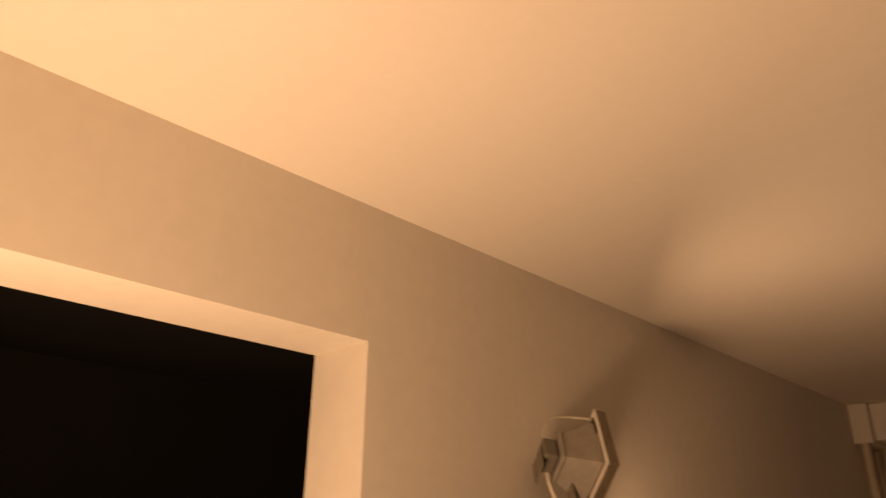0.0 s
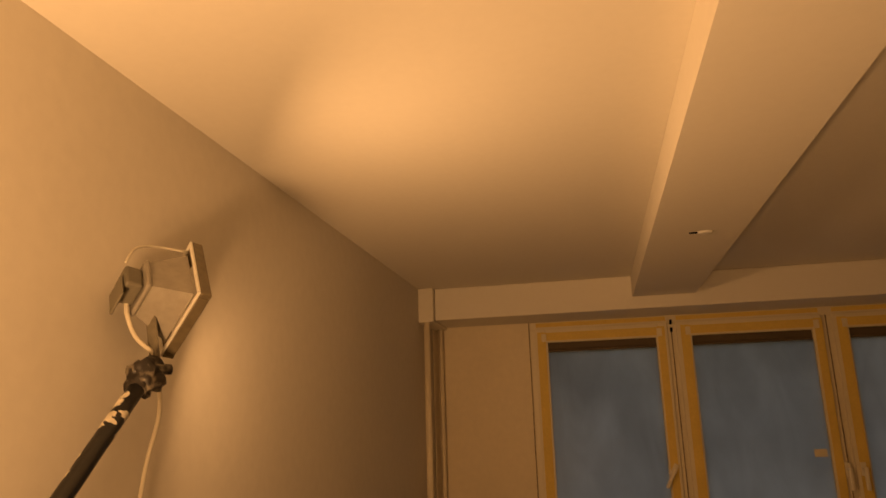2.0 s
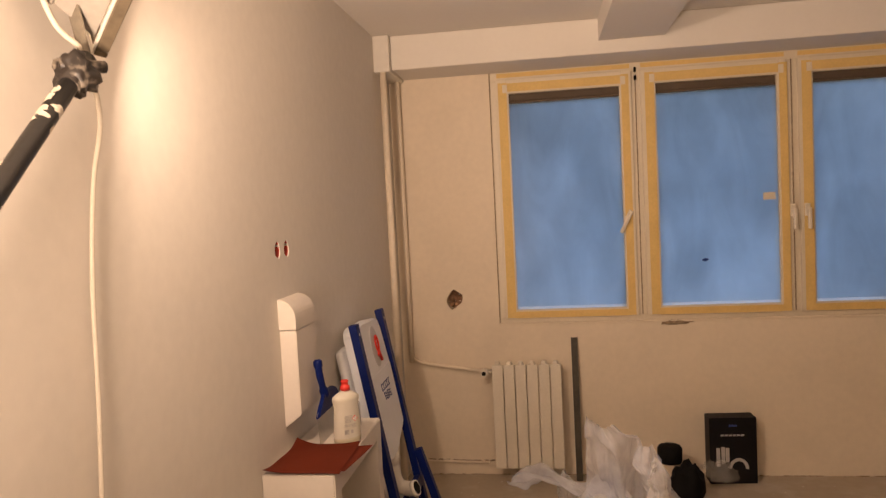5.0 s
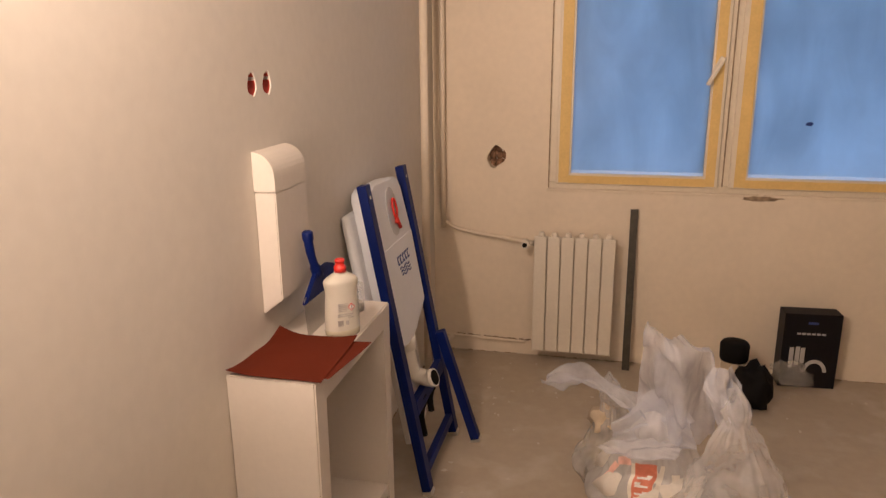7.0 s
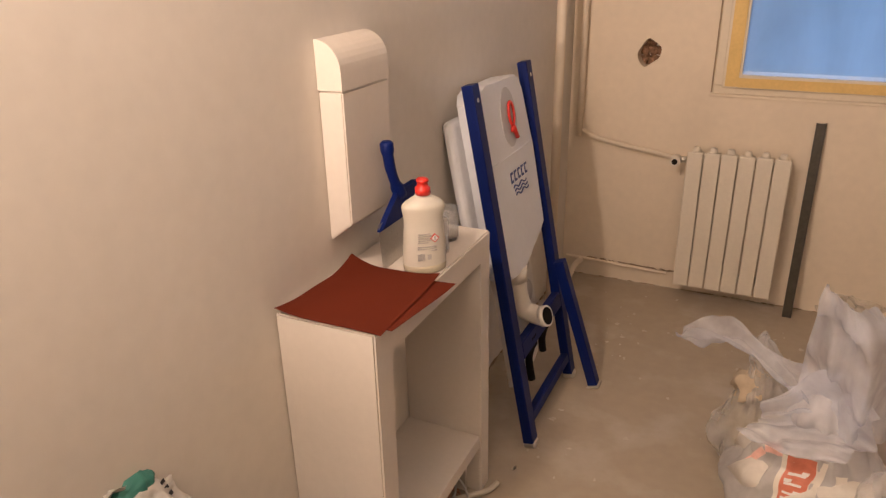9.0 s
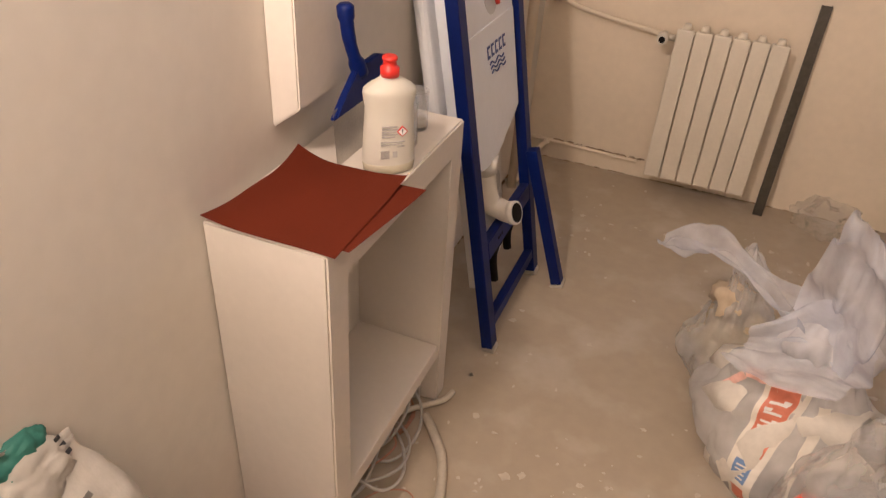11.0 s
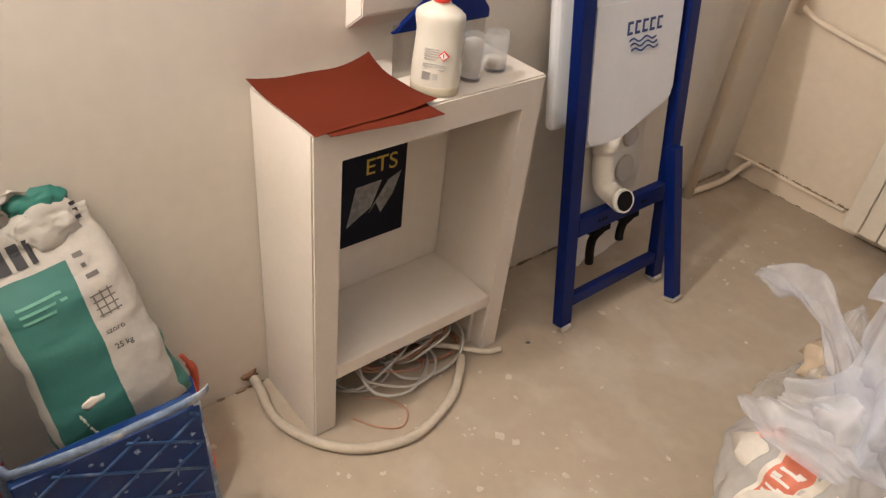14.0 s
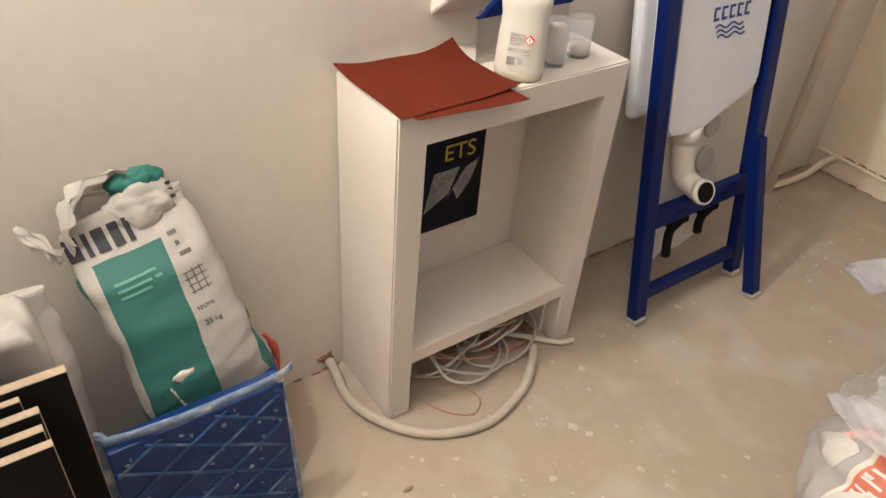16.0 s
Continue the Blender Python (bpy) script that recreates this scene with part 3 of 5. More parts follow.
def sheet(corners, curl, seed, name, label):
    """A flexible sheet over four corners, with its corners curled up."""
    n = 14
    a, b, c, d = [Vector(q) for q in corners]
    bm = bmesh.new()
    for lay, dz in ((0, 0.0008), (1, 0.0)):
        g = {}
        for i in range(n + 1):
            for j in range(n + 1):
                u, v = i / n, j / n
                p = (a * (1 - u) + b * u) * (1 - v) + (d * (1 - u) + c * u) * v
                p = p.copy()
                for (cu, cv), amt in curl.items():
                    r = math.hypot(u - cu, v - cv)
                    p.z += amt * max(0, 1 - r / 0.36) ** 2
                p.z += 0.0015 * (1 + noise.noise((u * 3, v * 3, seed))) + dz
                g[i, j] = bm.verts.new(p)
        for i in range(n):
            for j in range(n):
                bm.faces.new((g[i, j], g[i + 1, j], g[i + 1, j + 1], g[i, j + 1])).smooth = True
    return tagged(part(name, bm, SAND), label, "sandpaper", "abrasive sheets")


sheet([(0.030, 3.115, ZT + 0.002), (0.045, 3.350, ZT + 0.002), (0.292, 3.352, ZT + 0.001), (0.262, 3.118, ZT + 0.002)], {(1, 1): 0.004}, 2, "abrasive_sheet", "rust-red sandpaper sheet lying underneath another")
sheet([(0.008, 3.085, ZT + 0.006), (0.022, 3.360, ZT + 0.005), (0.246, 3.368, ZT + 0.005), (0.252, 3.092, ZT + 0.005)], {(0, 0): 0.010, (1, 0): 0.024, (1, 1): 0.010, (0, 1): -0.002}, 4, "abrasive_sheet", "rust-red sandpaper sheet with curled corners on top")


def bottle():
    t = thing("detergent_bottle", "milky detergent bottle with a red cap and printed label", "bottle", m=pose(0.190, 3.405, ZT, 0, 0, -50))
    prof = [(0.030, 0.0), (0.037, 0.004), (0.0385, 0.02), (0.038, 0.05), (0.0365, 0.085), (0.0350, 0.112), (0.0345, 0.128), (0.0370, 0.146), (0.0380, 0.155), (0.0368, 0.162), (0.031, 0.169), (0.022, 0.176), (0.0145, 0.181), (0.0135, 0.186)]
    bm = bmesh.new()
    lathe(bm, prof, (0, 0, 0), 32, 0.80, 1.30)
    part("body", bm, WET, t)
    bm = bmesh.new()
    lathe(bm, [(0.0302, 0.0005), (0.0372, 0.004), (0.03862, 0.02), (0.0386, 0.021)], (0, 0, 0), 32, 0.801, 1.301)
    part("soap", bm, SOAP, t, "pale yellow soap left at the bottom")
    bm = bmesh.new()
    lathe(bm, [(0.017, 0.184), (0.0172, 0.199), (0.013, 0.201), (0.0115, 0.212), (0.014, 0.213), (0.014, 0.217), (0.011, 0.220)], (0, 0, 0), 20)
    part("cap", bm, RED, t, "red push-pull cap")
    bm = bmesh.new()
    xs = 0.0313
    for z, y0, y1 in ((0.098, -0.02, 0.008), (0.093, -0.02, 0.010), (0.088, -0.02, 0.006), (0.083, -0.02, 0.010), (0.078, -0.02, 0.004), (0.068, -0.022, 0.022), (0.063, -0.022, 0.018), (0.058, 0.008, 0.022)):
        box(bm, xs - 0.004, xs - 0.0005, y0, y1, z, z + 0.0016)
    for k in range(7):
        box(bm, xs - 0.004, xs - 0.0002, -0.022 + k * 0.0024, -0.0206 + k * 0.0024, 0.036, 0.052)
    box(bm, xs - 0.004, xs - 0.0002, 0.0, 0.009, 0.038, 0.050)
    part("label_print", bm, INK_GREY, t, "small grey label print")
    bm = bmesh.new()
    c, r = (0.018, 0.088), 0.0105
    prism(bm, [(xs - 0.006, c[0] - r, c[1]), (xs - 0.006, c[0], c[1] - r), (xs - 0.006, c[0] + r, c[1]), (xs - 0.006, c[0], c[1] + r)], (0.004, 0, 0))
    d = part("hazard_sign", bm, RED, t, "red hazard diamond")
    bm = bmesh.new()
    r = 0.008
    prism(bm, [(xs - 0.0055, c[0] - r, c[1]), (xs - 0.0055, c[0], c[1] - r), (xs - 0.0055, c[0] + r, c[1]), (xs - 0.0055, c[0], c[1] + r)], (0.0042, 0, 0))
    part("hazard_field", bm, WHITE, d)
    bm = bmesh.new()
    box(bm, xs - 0.003, xs - 0.0008, c[0] - 0.0009, c[0] + 0.0009, c[1] - 0.002, c[1] + 0.005)
    box(bm, xs - 0.003, xs - 0.0008, c[0] - 0.0009, c[0] + 0.0009, c[1] - 0.005, c[1] - 0.0035)
    part("exclamation_mark", bm, INK, d)


bottle()


def jar(x, y, r, h, fill, label, full):
    t = thing("glass_jar", label, "glass", (x, y, ZT), group="glasses on the cabinet")
    bm = bmesh.new()
    lathe(bm, [(r * 0.9, 0.0), (r, 0.004), (r, h), (r - 0.0018, h), (r - 0.0018, 0.008), (0.002, 0.008)], (0, 0, 0), 28)
    g = part("glass", bm, TUMBLER, t)
    g.visible_shadow = False
    bm = bmesh.new()
    lathe(bm, [(r - 0.003, 0.0085), (r - 0.0025, fill * 0.6), (r - 0.004, fill), (0.002, fill * 1.05)], (0, 0, 0), 24)
    part("paste", bm, full, t, "white paste inside")


jar(0.176, 3.515, 0.023, 0.098, 0.085, "glass tumbler full of milky white paste", WHITE)
jar(0.160, 3.598, 0.026, 0.085, 0.028, "clear glass with white paste at its bottom", CRUMB)


def scraper():
    t = thing("filling_knife", "wide steel filling knife with a blue handle against the wall", "scraper", m=pose(0.104, 3.488, ZT + 0.001, 0, -4, 0))
    bm = bmesh.new()
    prism(bm, [(0, -0.125, 0.0), (0, 0.125, 0.0), (0, 0.125, 0.11), (0, -0.125, 0.11)], (0.0012, 0, 0))
    part("blade", bm, STEEL, t, "paint-smeared steel blade")
    bm = bmesh.new()
    prism(bm, [(-0.006, -0.131, 0.094), (-0.006, 0.131, 0.094), (-0.006, 0.131, 0.114), (-0.006, 0.10, 0.150), (-0.006, 0.055, 0.165), (-0.006, -0.03, 0.163), (-0.006, -0.09, 0.120)], (0.014, 0, 0))
    bmesh.ops.bevel(bm, geom=list(bm.edges), offset=0.003, segments=2, affect="EDGES")
    part("holder", bm, BLUE, t, "blue plastic blade holder")
    bm = bmesh.new()
    tube(bm, curve_pts([(0.001, -0.012, 0.145), (0.001, -0.030, 0.18), (0.001, -0.045, 0.22), (0.001, -0.050, 0.262), (0.001, -0.050, 0.285)], 4), [0.016] * 4 + [0.012] * 4 + [0.013] * 4 + [0.016] * 4 + [0.010], 12)
    part("handle", bm, BLUE, t, "blue plastic handle")


scraper()


def duct():
    t = thing("flat_duct", "white flat ventilation duct fixed to the wall", "duct")
    y0, y1, d = 3.313, 3.505, 0.060
    bm = bmesh.new()
    prism(bm, [(0.001, y0, 0.900), (d, y0, 0.945), (d, y0, 1.235), (0.001, y0, 1.235)], (0, y1 - y0, 0))
    bmesh.ops.bevel(bm, geom=list(bm.edges), offset=0.003, segments=2, affect="EDGES")
    part("channel", bm, CAB_WHITE, t)
    bm = bmesh.new()
    arc = [(d * 1.02, y0 - 0.002, 1.237), (d * 1.02, y0 - 0.002, 1.275)] + [(0.001 + d * math.cos(a), y0 - 0.002, 1.278 + 0.062 * math.sin(a)) for a in [math.pi / 2 * k / 8 for k in range(9)]] + [(0.001, y0 - 0.002, 1.237)]
    prism(bm, arc, (0, y1 - y0 + 0.004, 0))
    part("elbow", bm, CAB_WHITE, t, "rounded elbow going into the wall")


duct()

for yc in (3.347, 3.430):
    bm = bmesh.new()
    lathe(bm, [(0.0300, 0.0), (0.0300, 0.050), (0.0272, 0.050), (0.0272, 0.018), (0.001, 0.018)], (0, 0, 0), 26, 1.0, 0.80)
    cup = thing("socket_box", "open red electrical box sunk in the plaster", "electrical box", m=pose(-0.054, yc, 1.507, 0, 90, 0), group="electrical boxes")
    part("cup", bm, RED_CUP, cup)
    bm = bmesh.new()
    tube(bm, curve_pts([(0.012, 0.006, 0.005), (0.016, 0.0, 0.02), (0.006, -0.008, 0.034)], 5), 0.003, 6)
    tube(bm, curve_pts([(-0.012, -0.004, 0.005), (-0.008, 0.010, 0.022), (0.002, 0.006, 0.036)], 5), 0.003, 6)
    part("wire_tail", bm, INK, cup, "dark wire ends")


def wc_frame():
    lean = math.degrees(math.atan2(0.212, 1.15))
    t = thing("cistern_frame", "blue steel toilet frame with white cistern leaning on the wall", "cistern frame", m=pose(0.318, 3.880, 0, 0, -lean, 0))
    # local z runs up the posts, y along the wall, x outwards; posts lie behind x = 0
    H = 1.175
    for y in (0.0, 0.446):
        bm = bmesh.new()
        box(bm, -0.034, 0, y, y + 0.048, 0.022, H, 0.003, 2)
        p = part("post", bm, BLUE, t)
        bm = bmesh.new()
        box(bm, -0.036, 0.004, y + 0.002, y + 0.046, 0.003, 0.0215, 0.004)
        part("foot", bm, ALU, p, "dull metal foot")
        bm = bmesh.new()
        tube(bm, [(0.0, y + 0.024, H - 0.045), (0.0015, y + 0.024, H - 0.045)], 0.006, 10)
        part("bolt", bm, ALU, p)
    bm = bmesh.new()
    box(bm, -0.030, -0.002, 0.0485, 0.4455, 0.078, 0.113, 0.003)
    part("lower_crossbar", bm, BLUE, t)
    bm = bmesh.new()
    box(bm, -0.030, 0.0, 0.0485, 0.4455, 0.305, 0.362, 0.003)
    c = part("upper_crossbar", bm, BLUE, t)
    # the bar's holes are not cut: black discs stand for the shade inside
    for y in (0.135, 0.15, 0.165, 0.33, 0.345):
        bm = bmesh.new()
        tube(bm, [(0.0, y, 0.333), (0.001, y, 0.333)], 0.005, 8)
        part("hole_shade_disc", bm, BLACK, c, "black disc standing for the shade in a fixing hole")
    # cistern
    bm = bmesh.new()
    out = [(0.055, 0.585), (0.055, 1.12), (0.075, 1.15), (0.12, 1.155), (0.33, 1.155), (0.385, 1.145), (0.41, 1.10), (0.415, 0.94), (0.435, 0.92), (0.435, 0.66), (0.42, 0.632), (0.39, 0.622), (0.335, 0.612), (0.30, 0.592), (0.265, 0.572), (0.22, 0.562), (0.13, 0.558), (0.07, 0.560)]
    prism(bm, [(-0.012, y, z) for y, z in out], (-0.075, 0, 0))
    bmesh.ops.bevel(bm, geom=list(bm.edges), offset=0.008, segments=3, affect="EDGES")
    for f in bm.faces:
        f.smooth = len(f.verts) == 4 and f.calc_area() < 0.004
    tank = part("cistern", bm, TANK, t)
    bm = bmesh.new()
    box(bm, -0.125, -0.0865, 0.012, 0.40, 0.60, 1.08, 0.018, 3)
    part("cistern_back", bm, TANK, tank, "white rear half of the cistern")
    bm = bmesh.new()
    prism(bm, [(-0.0125, y, z) for y, z in ((0.062, 0.925), (0.062, 0.590), (0.075, 0.569), (0.13, 0.566), (0.215, 0.570), (0.258, 0.580), (0.292, 0.600), (0.332, 0.620), (0.388, 0.630), (0.416, 0.644), (0.420, 0.925))], (0.004, 0, 0))
    part("front_plate", bm, TANK, tank, "smooth white front plate")
    bm = bmesh.new()
    prism(bm, [(-0.0135, 0.255 + 0.062 * math.cos(a), 1.035 + 0.092 * math.sin(a)) for a in [2 * math.pi * k / 28 for k in range(28)]], (0.003, 0, 0))
    ov = part("inspection_cover", bm, TANK_GREY, tank, "grey oval inspection cover")
    bm = bmesh.new()
    loop = [(-0.004, 0.262 + 0.020 * math.sin(a), 1.045 - 0.036 * math.cos(a)) for a in [2 * math.pi * k / 20 for k in range(21)]]
    tube(bm, loop, 0.0045, 8)
    tube(bm, [(-0.004, 0.262, 1.009), (-0.004, 0.285, 0.965)], 0.007, 8)
    tube(bm, [(-0.004, 0.262, 1.009), (-0.004, 0.250, 0.99)], 0.006, 8)
    part("red_tag", bm, RED, ov, "red plastic loop")
    # maker's mark as plain shapes: a row of bars and three waves
    bm = bmesh.new()
    for k in range(5):
        y = 0.186 + k * 0.031
        box(bm, -0.0084, -0.0072, y, y + 0.007, 0.840, 0.874)
        box(bm, -0.0084, -0.0072, y + 0.007, y + 0.021, 0.867, 0.874)
        box(bm, -0.0084, -0.0072, y + 0.007, y + 0.021, 0.840, 0.847)
    for k in range(3):
        z0 = 0.824 - 0.013 * k
        tube(bm, [(-0.0078, 0.198 + 0.112 * s / 24 + 0.006 * k, z0 + 0.005 * math.sin(s / 24 * 4 * math.pi)) for s in range(25)], 0.0024, 6)
    part("maker_mark", bm, INK_BLUE, tank, "blue maker's mark of bars and waves")
    # styrofoam shell and drain elbow behind the crossbar
    bm = bmesh.new()
    prism(bm, [(-0.075, 0.095, 0.17), (-0.075, 0.095, 0.60), (-0.075, 0.30, 0.64), (-0.075, 0.418, 0.66), (-0.075, 0.40, 0.40), (-0.075, 0.375, 0.26), (-0.075, 0.345, 0.175), (-0.075, 0.27, 0.155), (-0.075, 0.22, 0.15), (-0.075, 0.18, 0.165), (-0.075, 0.15, 0.145)], (-0.018, 0, 0))
    shell = part("backing_shell", bm, PIPE_WHITE, t, "moulded off-white backing shell")
    for y, z, r in ((0.338, 0.520, 0.034), (0.325, 0.420, 0.042)):
        bm = bmesh.new()
        tube(bm, [(-0.0745, y, z), (-0.066, y, z)], [r, r - 0.004], 26)
        part("moulded_disc", bm, mat("shell_recess", (0.52, 0.48, 0.42), 0.5, var=0.05), shell, "round moulded recess")
    bm = bmesh.new()
    el = curve_pts([(-0.045, 0.186, 0.62), (-0.045, 0.186, 0.52), (-0.045, 0.187, 0.455), (-0.036, 0.190, 0.414), (-0.008, 0.193, 0.396), (0.020, 0.188, 0.390), (0.040, 0.185, 0.393)], 5)
    tube(bm, el, 0.0315, 22)
    e = part("drain_elbow", bm, PIPE_WHITE, t, "white plastic drain elbow")
    bm = bmesh.new()
    d = (el[-1] - el[-3]).normalized()
    tube(bm, [el[-1] - d * 0.016, el[-1] + d * 0.003], 0.0350, 22)
    part("collar", bm, PIPE_WHITE, e)
    bm = bmesh.new()
    tube(bm, [(-0.045, 0.186, 0.515), (-0.045, 0.186, 0.562)], [0.036, 0.042], 20)
    part("collar", bm, PIPE_WHITE, e)
    # the elbow is capped; a black disc stands for the shade in its mouth
    bm = bmesh.new()
    tube(bm, [el[-1] + d * 0.0032, el[-1] + d * 0.004], 0.0290, 20)
    part("mouth_shade_disc", bm, BLACK, e, "black disc standing for the shade inside the elbow's mouth")
    for y, lz in ((0.140, 0.180), (0.275, 0.215)):
        bm = bmesh.new()
        tube(bm, curve_pts([(-0.03, y + 0.06, 0.31), (-0.03, y + 0.05, 0.28), (-0.028, y + 0.012, 0.265), (-0.028, y, 0.235), (-0.028, y, lz)], 4), 0.013, 8)
        box(bm, -0.045, -0.016, y - 0.006, y + 0.075, 0.272, 0.303, 0.004)
        part("bracket_clip", bm, BLACK, t, "black plastic pipe clip")
    # loose leg slanting forward from the second post
    bm = bmesh.new()
    box(bm, -0.018, 0.018, -0.020, 0.020, 0.0, 0.50, 0.003, 2)
    leg = part("adjustable_leg", bm, BLUE, t, "blue adjustable leg")
    inv = t.matrix_basis.inverted()
    a, b = Vector((0.400, 4.318, 0.012)), Vector((0.262, 4.296, 0.470))
    z = (b - a).normalized()
    x = Vector((0, 1, 0)).cross(z).normalized()
    y = z.cross(x)
    leg.matrix_basis = inv @ Matrix.Translation(a) @ Matrix((x, y, z)).transposed().to_4x4()
    bm = bmesh.new()
    box(bm, -0.022, 0.022, -0.026, 0.026, -0.011, -0.0005, 0.003)
    part("leg_foot", bm, ALU, leg, "dull metal foot")


wc_frame()


def floodlight():
    t = thing("work_light", "lit halogen floodlight on a black paint-spattered pole", "work light")
    ex = (LAMP_M - LAMP_T).normalized()
    n = LAMP_N
    ey = n.cross(ex).normalized()
    s = 0.184
    R = Matrix((ex, ey, n)).transposed().to_4x4()
    base = Matrix.Translation(LAMP_C) @ R
    h = s / 2

    def put(bm):
        bmesh.ops.transform(bm, matrix=base, verts=bm.verts)
        return bm
    bm = bmesh.new()
    for x0, x1, y0, y1 in ((-h, h, -h, -h + 0.012), (-h, h, h - 0.012, h), (-h, -h + 0.012, -h + 0.012, h - 0.012), (h - 0.012, h, -h + 0.012, h - 0.012)):
        box(bm, x0, x1, y0, y1, -0.018, 0.006, 0.002)
    head = part("front_frame", put(bm), mat("frame_brown_metal", (0.17, 0.135, 0.09), 0.45, metal=0.3, var=0.25, scale=25), t, "dull brown metal front frame")
    bm = bmesh.new()
    for x0, x1, y0, y1 in ((-h, h, -h, -h + 0.010), (-h, h, h - 0.010, h), (-h, -h + 0.010, -h + 0.010, h - 0.010), (h - 0.010, h, -h + 0.010, h - 0.010)):
        box(bm, x0, x1, y0, y1, -0.0225, -0.0183, 0.001)
    part("frame_lip", put(bm), CHROME, head, "bright rear lip of the frame")
    bm = bmesh.new()
    r = bmesh.ops.create_cone(bm, cap_ends=False, segments=4, radius1=0.040 * 1.41, radius2=h * 1.05, depth=0.075, matrix=Matrix.Translation((0, 0, -0.058)) @ Matrix.Rotation(math.pi / 4, 4, "Z"))
    box(bm, -0.045, 0.045, -0.045, 0.045, -0.105, -0.094, 0.004)
    part("reflector", put(bm), mat("reflector_grey", (0.30, 0.275, 0.24), 0.5, metal=0.25, var=0.15, scale=25), t, "dull aluminium reflector housing")
    bm = bmesh.new()
    for k in range(5):
        box(bm, -0.042 + 0.020 * k, -0.039 + 0.020 * k, -0.04, 0.04, -0.104, -0.070)
    part("cooling_fin", put(bm), ALU, head)
    bm = bmesh.new()
    box(bm, -0.026, 0.034, -0.030, 0.028, -0.142, -0.106, 0.006, 2)
    box(bm, 0.0, 0.062, -0.02, 0.040, -0.148, -0.143, 0.002)
    jb = part("junction_box", put(bm), BOX_GREY, t, "grey plastic connection box")
    bm = bmesh.new()
    tube(bm, curve_pts([(-0.035, -0.025, -0.14), (-0.072, -0.045, -0.125), (-0.085, -0.055, -0.085), (-0.078, -0.070, -0.02)], 5), 0.0034, 8)
    part("top_handle", put(bm), ALU, t, "grey wire handle")
    # bracket, clamp and pole
    P0, P1 = Vector((0.100, 2.215, 1.905)), Vector((0.385, 0.02, 0.0))
    d = (P1 - P0).normalized()
    bm = bmesh.new()
    prism(bm, [LAMP_C - n * 0.085 - ey * 0.020, LAMP_C - n * 0.085 + ey * 0.020, P0 - d * 0.03 + ey * 0.018, P0 - d * 0.03 - ey * 0.018], n * 0.004)
    part("swivel_bracket", bm, mat("bracket_steel", (0.20, 0.175, 0.135), 0.5, metal=0.3, var=0.2, scale=30), t, "dull metal swivel bracket")
    bm = bmesh.new()
    rough_lump(bm, P0 + d * 0.02, 0.032, 4, sx=1.0, sy=1.2, sz=1.2, amp=0.5, sub=3)
    tube(bm, [P0 + Vector((-0.01, -0.045, 0.0)), P0 + Vector((0.03, 0.03, 0.005))], 0.011, 10)
    tube(bm, [P0 - d * 0.03, P0 + d * 0.06], 0.020, 12)
    part("clamp", bm, CLAMP, t, "black clamp with paint on it")
    bm = bmesh.new()
    tube(bm, [P0 + d * 0.04 + (P1 - P0 - d * 0.04) * k / 20 for k in range(21)], 0.0165, 14)
    pole = part("pole", bm, POLE_BLACK, t, "black pole spattered with white paint")
    e1 = d.orthogonal().normalized()
    e2 = d.cross(e1)
    white = mat("dried_paint", (0.68, 0.62, 0.52), 0.7, var=0.15, scale=60)
    random.seed(14)
    spots = [(0.085 + 0.011 * k, random.uniform(0, 6.28), random.uniform(0.008, 0.022), random.uniform(0.5, 1.2)) for k in range(11)]
    spots += [(0.085 + 0.012 * k, random.uniform(0, 6.28), random.uniform(0.006, 0.016), random.uniform(0.4, 0.9)) for k in range(9)]
    spots += [(random.uniform(0.24, 1.2), random.uniform(0, 6.28), random.uniform(0.003, 0.014), random.uniform(0.15, 0.5)) for k in range(30)]
    for along_pole, ang, half, wide in spots:
        bm = bmesh.new()
        rim = []
        for q in range(14):
            a = 2 * math.pi * q / 14
            f = random.uniform(0.55, 1.1)
            u, w = along_pole + half * math.cos(a) * f, ang + wide * math.sin(a) * f
            rim.append([bm.verts.new(P0 + d * (along_pole + (u - along_pole) * g) + (e1 * math.cos(ang + (w - ang) * g) + e2 * math.sin(ang + (w - ang) * g)) * 0.0171) for g in (0.33, 0.66, 1.0)])
        hub = bm.verts.new(P0 + d * along_pole + (e1 * math.cos(ang) + e2 * math.sin(ang)) * 0.0172)
        for a, b in zip(rim, rim[1:] + rim[:1]):
            bm.faces.new((hub, a[0], b[0]))
            for q in range(2):
                bm.faces.new((a[q], a[q + 1], b[q + 1], b[q]))
        part("paint_patch", bm, white, pole, "white paint smear")
    # cord
    c0 = LAMP_C - n * 0.125 + Vector((0, 0, -0.034))
    bm = bmesh.new()
    tube(bm, curve_pts([c0, c0 + Vector((0.004, 0.0, -0.030)), c0 * 0.5 + (LAMP_B - n * 0.05) * 0.5 + Vector((0, 0, -0.015)), LAMP_B - n * 0.030 + Vector((0, 0, 0.010)), LAMP_B - n * 0.020 + Vector((-0.012, 0.012, -0.03)), (0.062, 2.320, 1.82), (0.030, 2.330, 1.70), (0.022, 2.315, 1.50), (0.018, 2.31, 1.25), (0.020, 2.29, 1.0), (0.016, 2.28, 0.5), (0.014, 2.28, 0.05), (0.05, 2.22, 0.008), (0.2, 2.0, 0.008)], 7), 0.0052, 8)
    part("cord", bm, CORD, t, "pale flex hanging down the wall")


floodlight()

# ceiling cap on the beam
bm = bmesh.new()
lathe(bm, [(0.028, 0.0), (0.028, 0.004), (0.022, 0.007), (0.002, 0.008)], (0, 0, 0), 20, 1.0, 0.75)
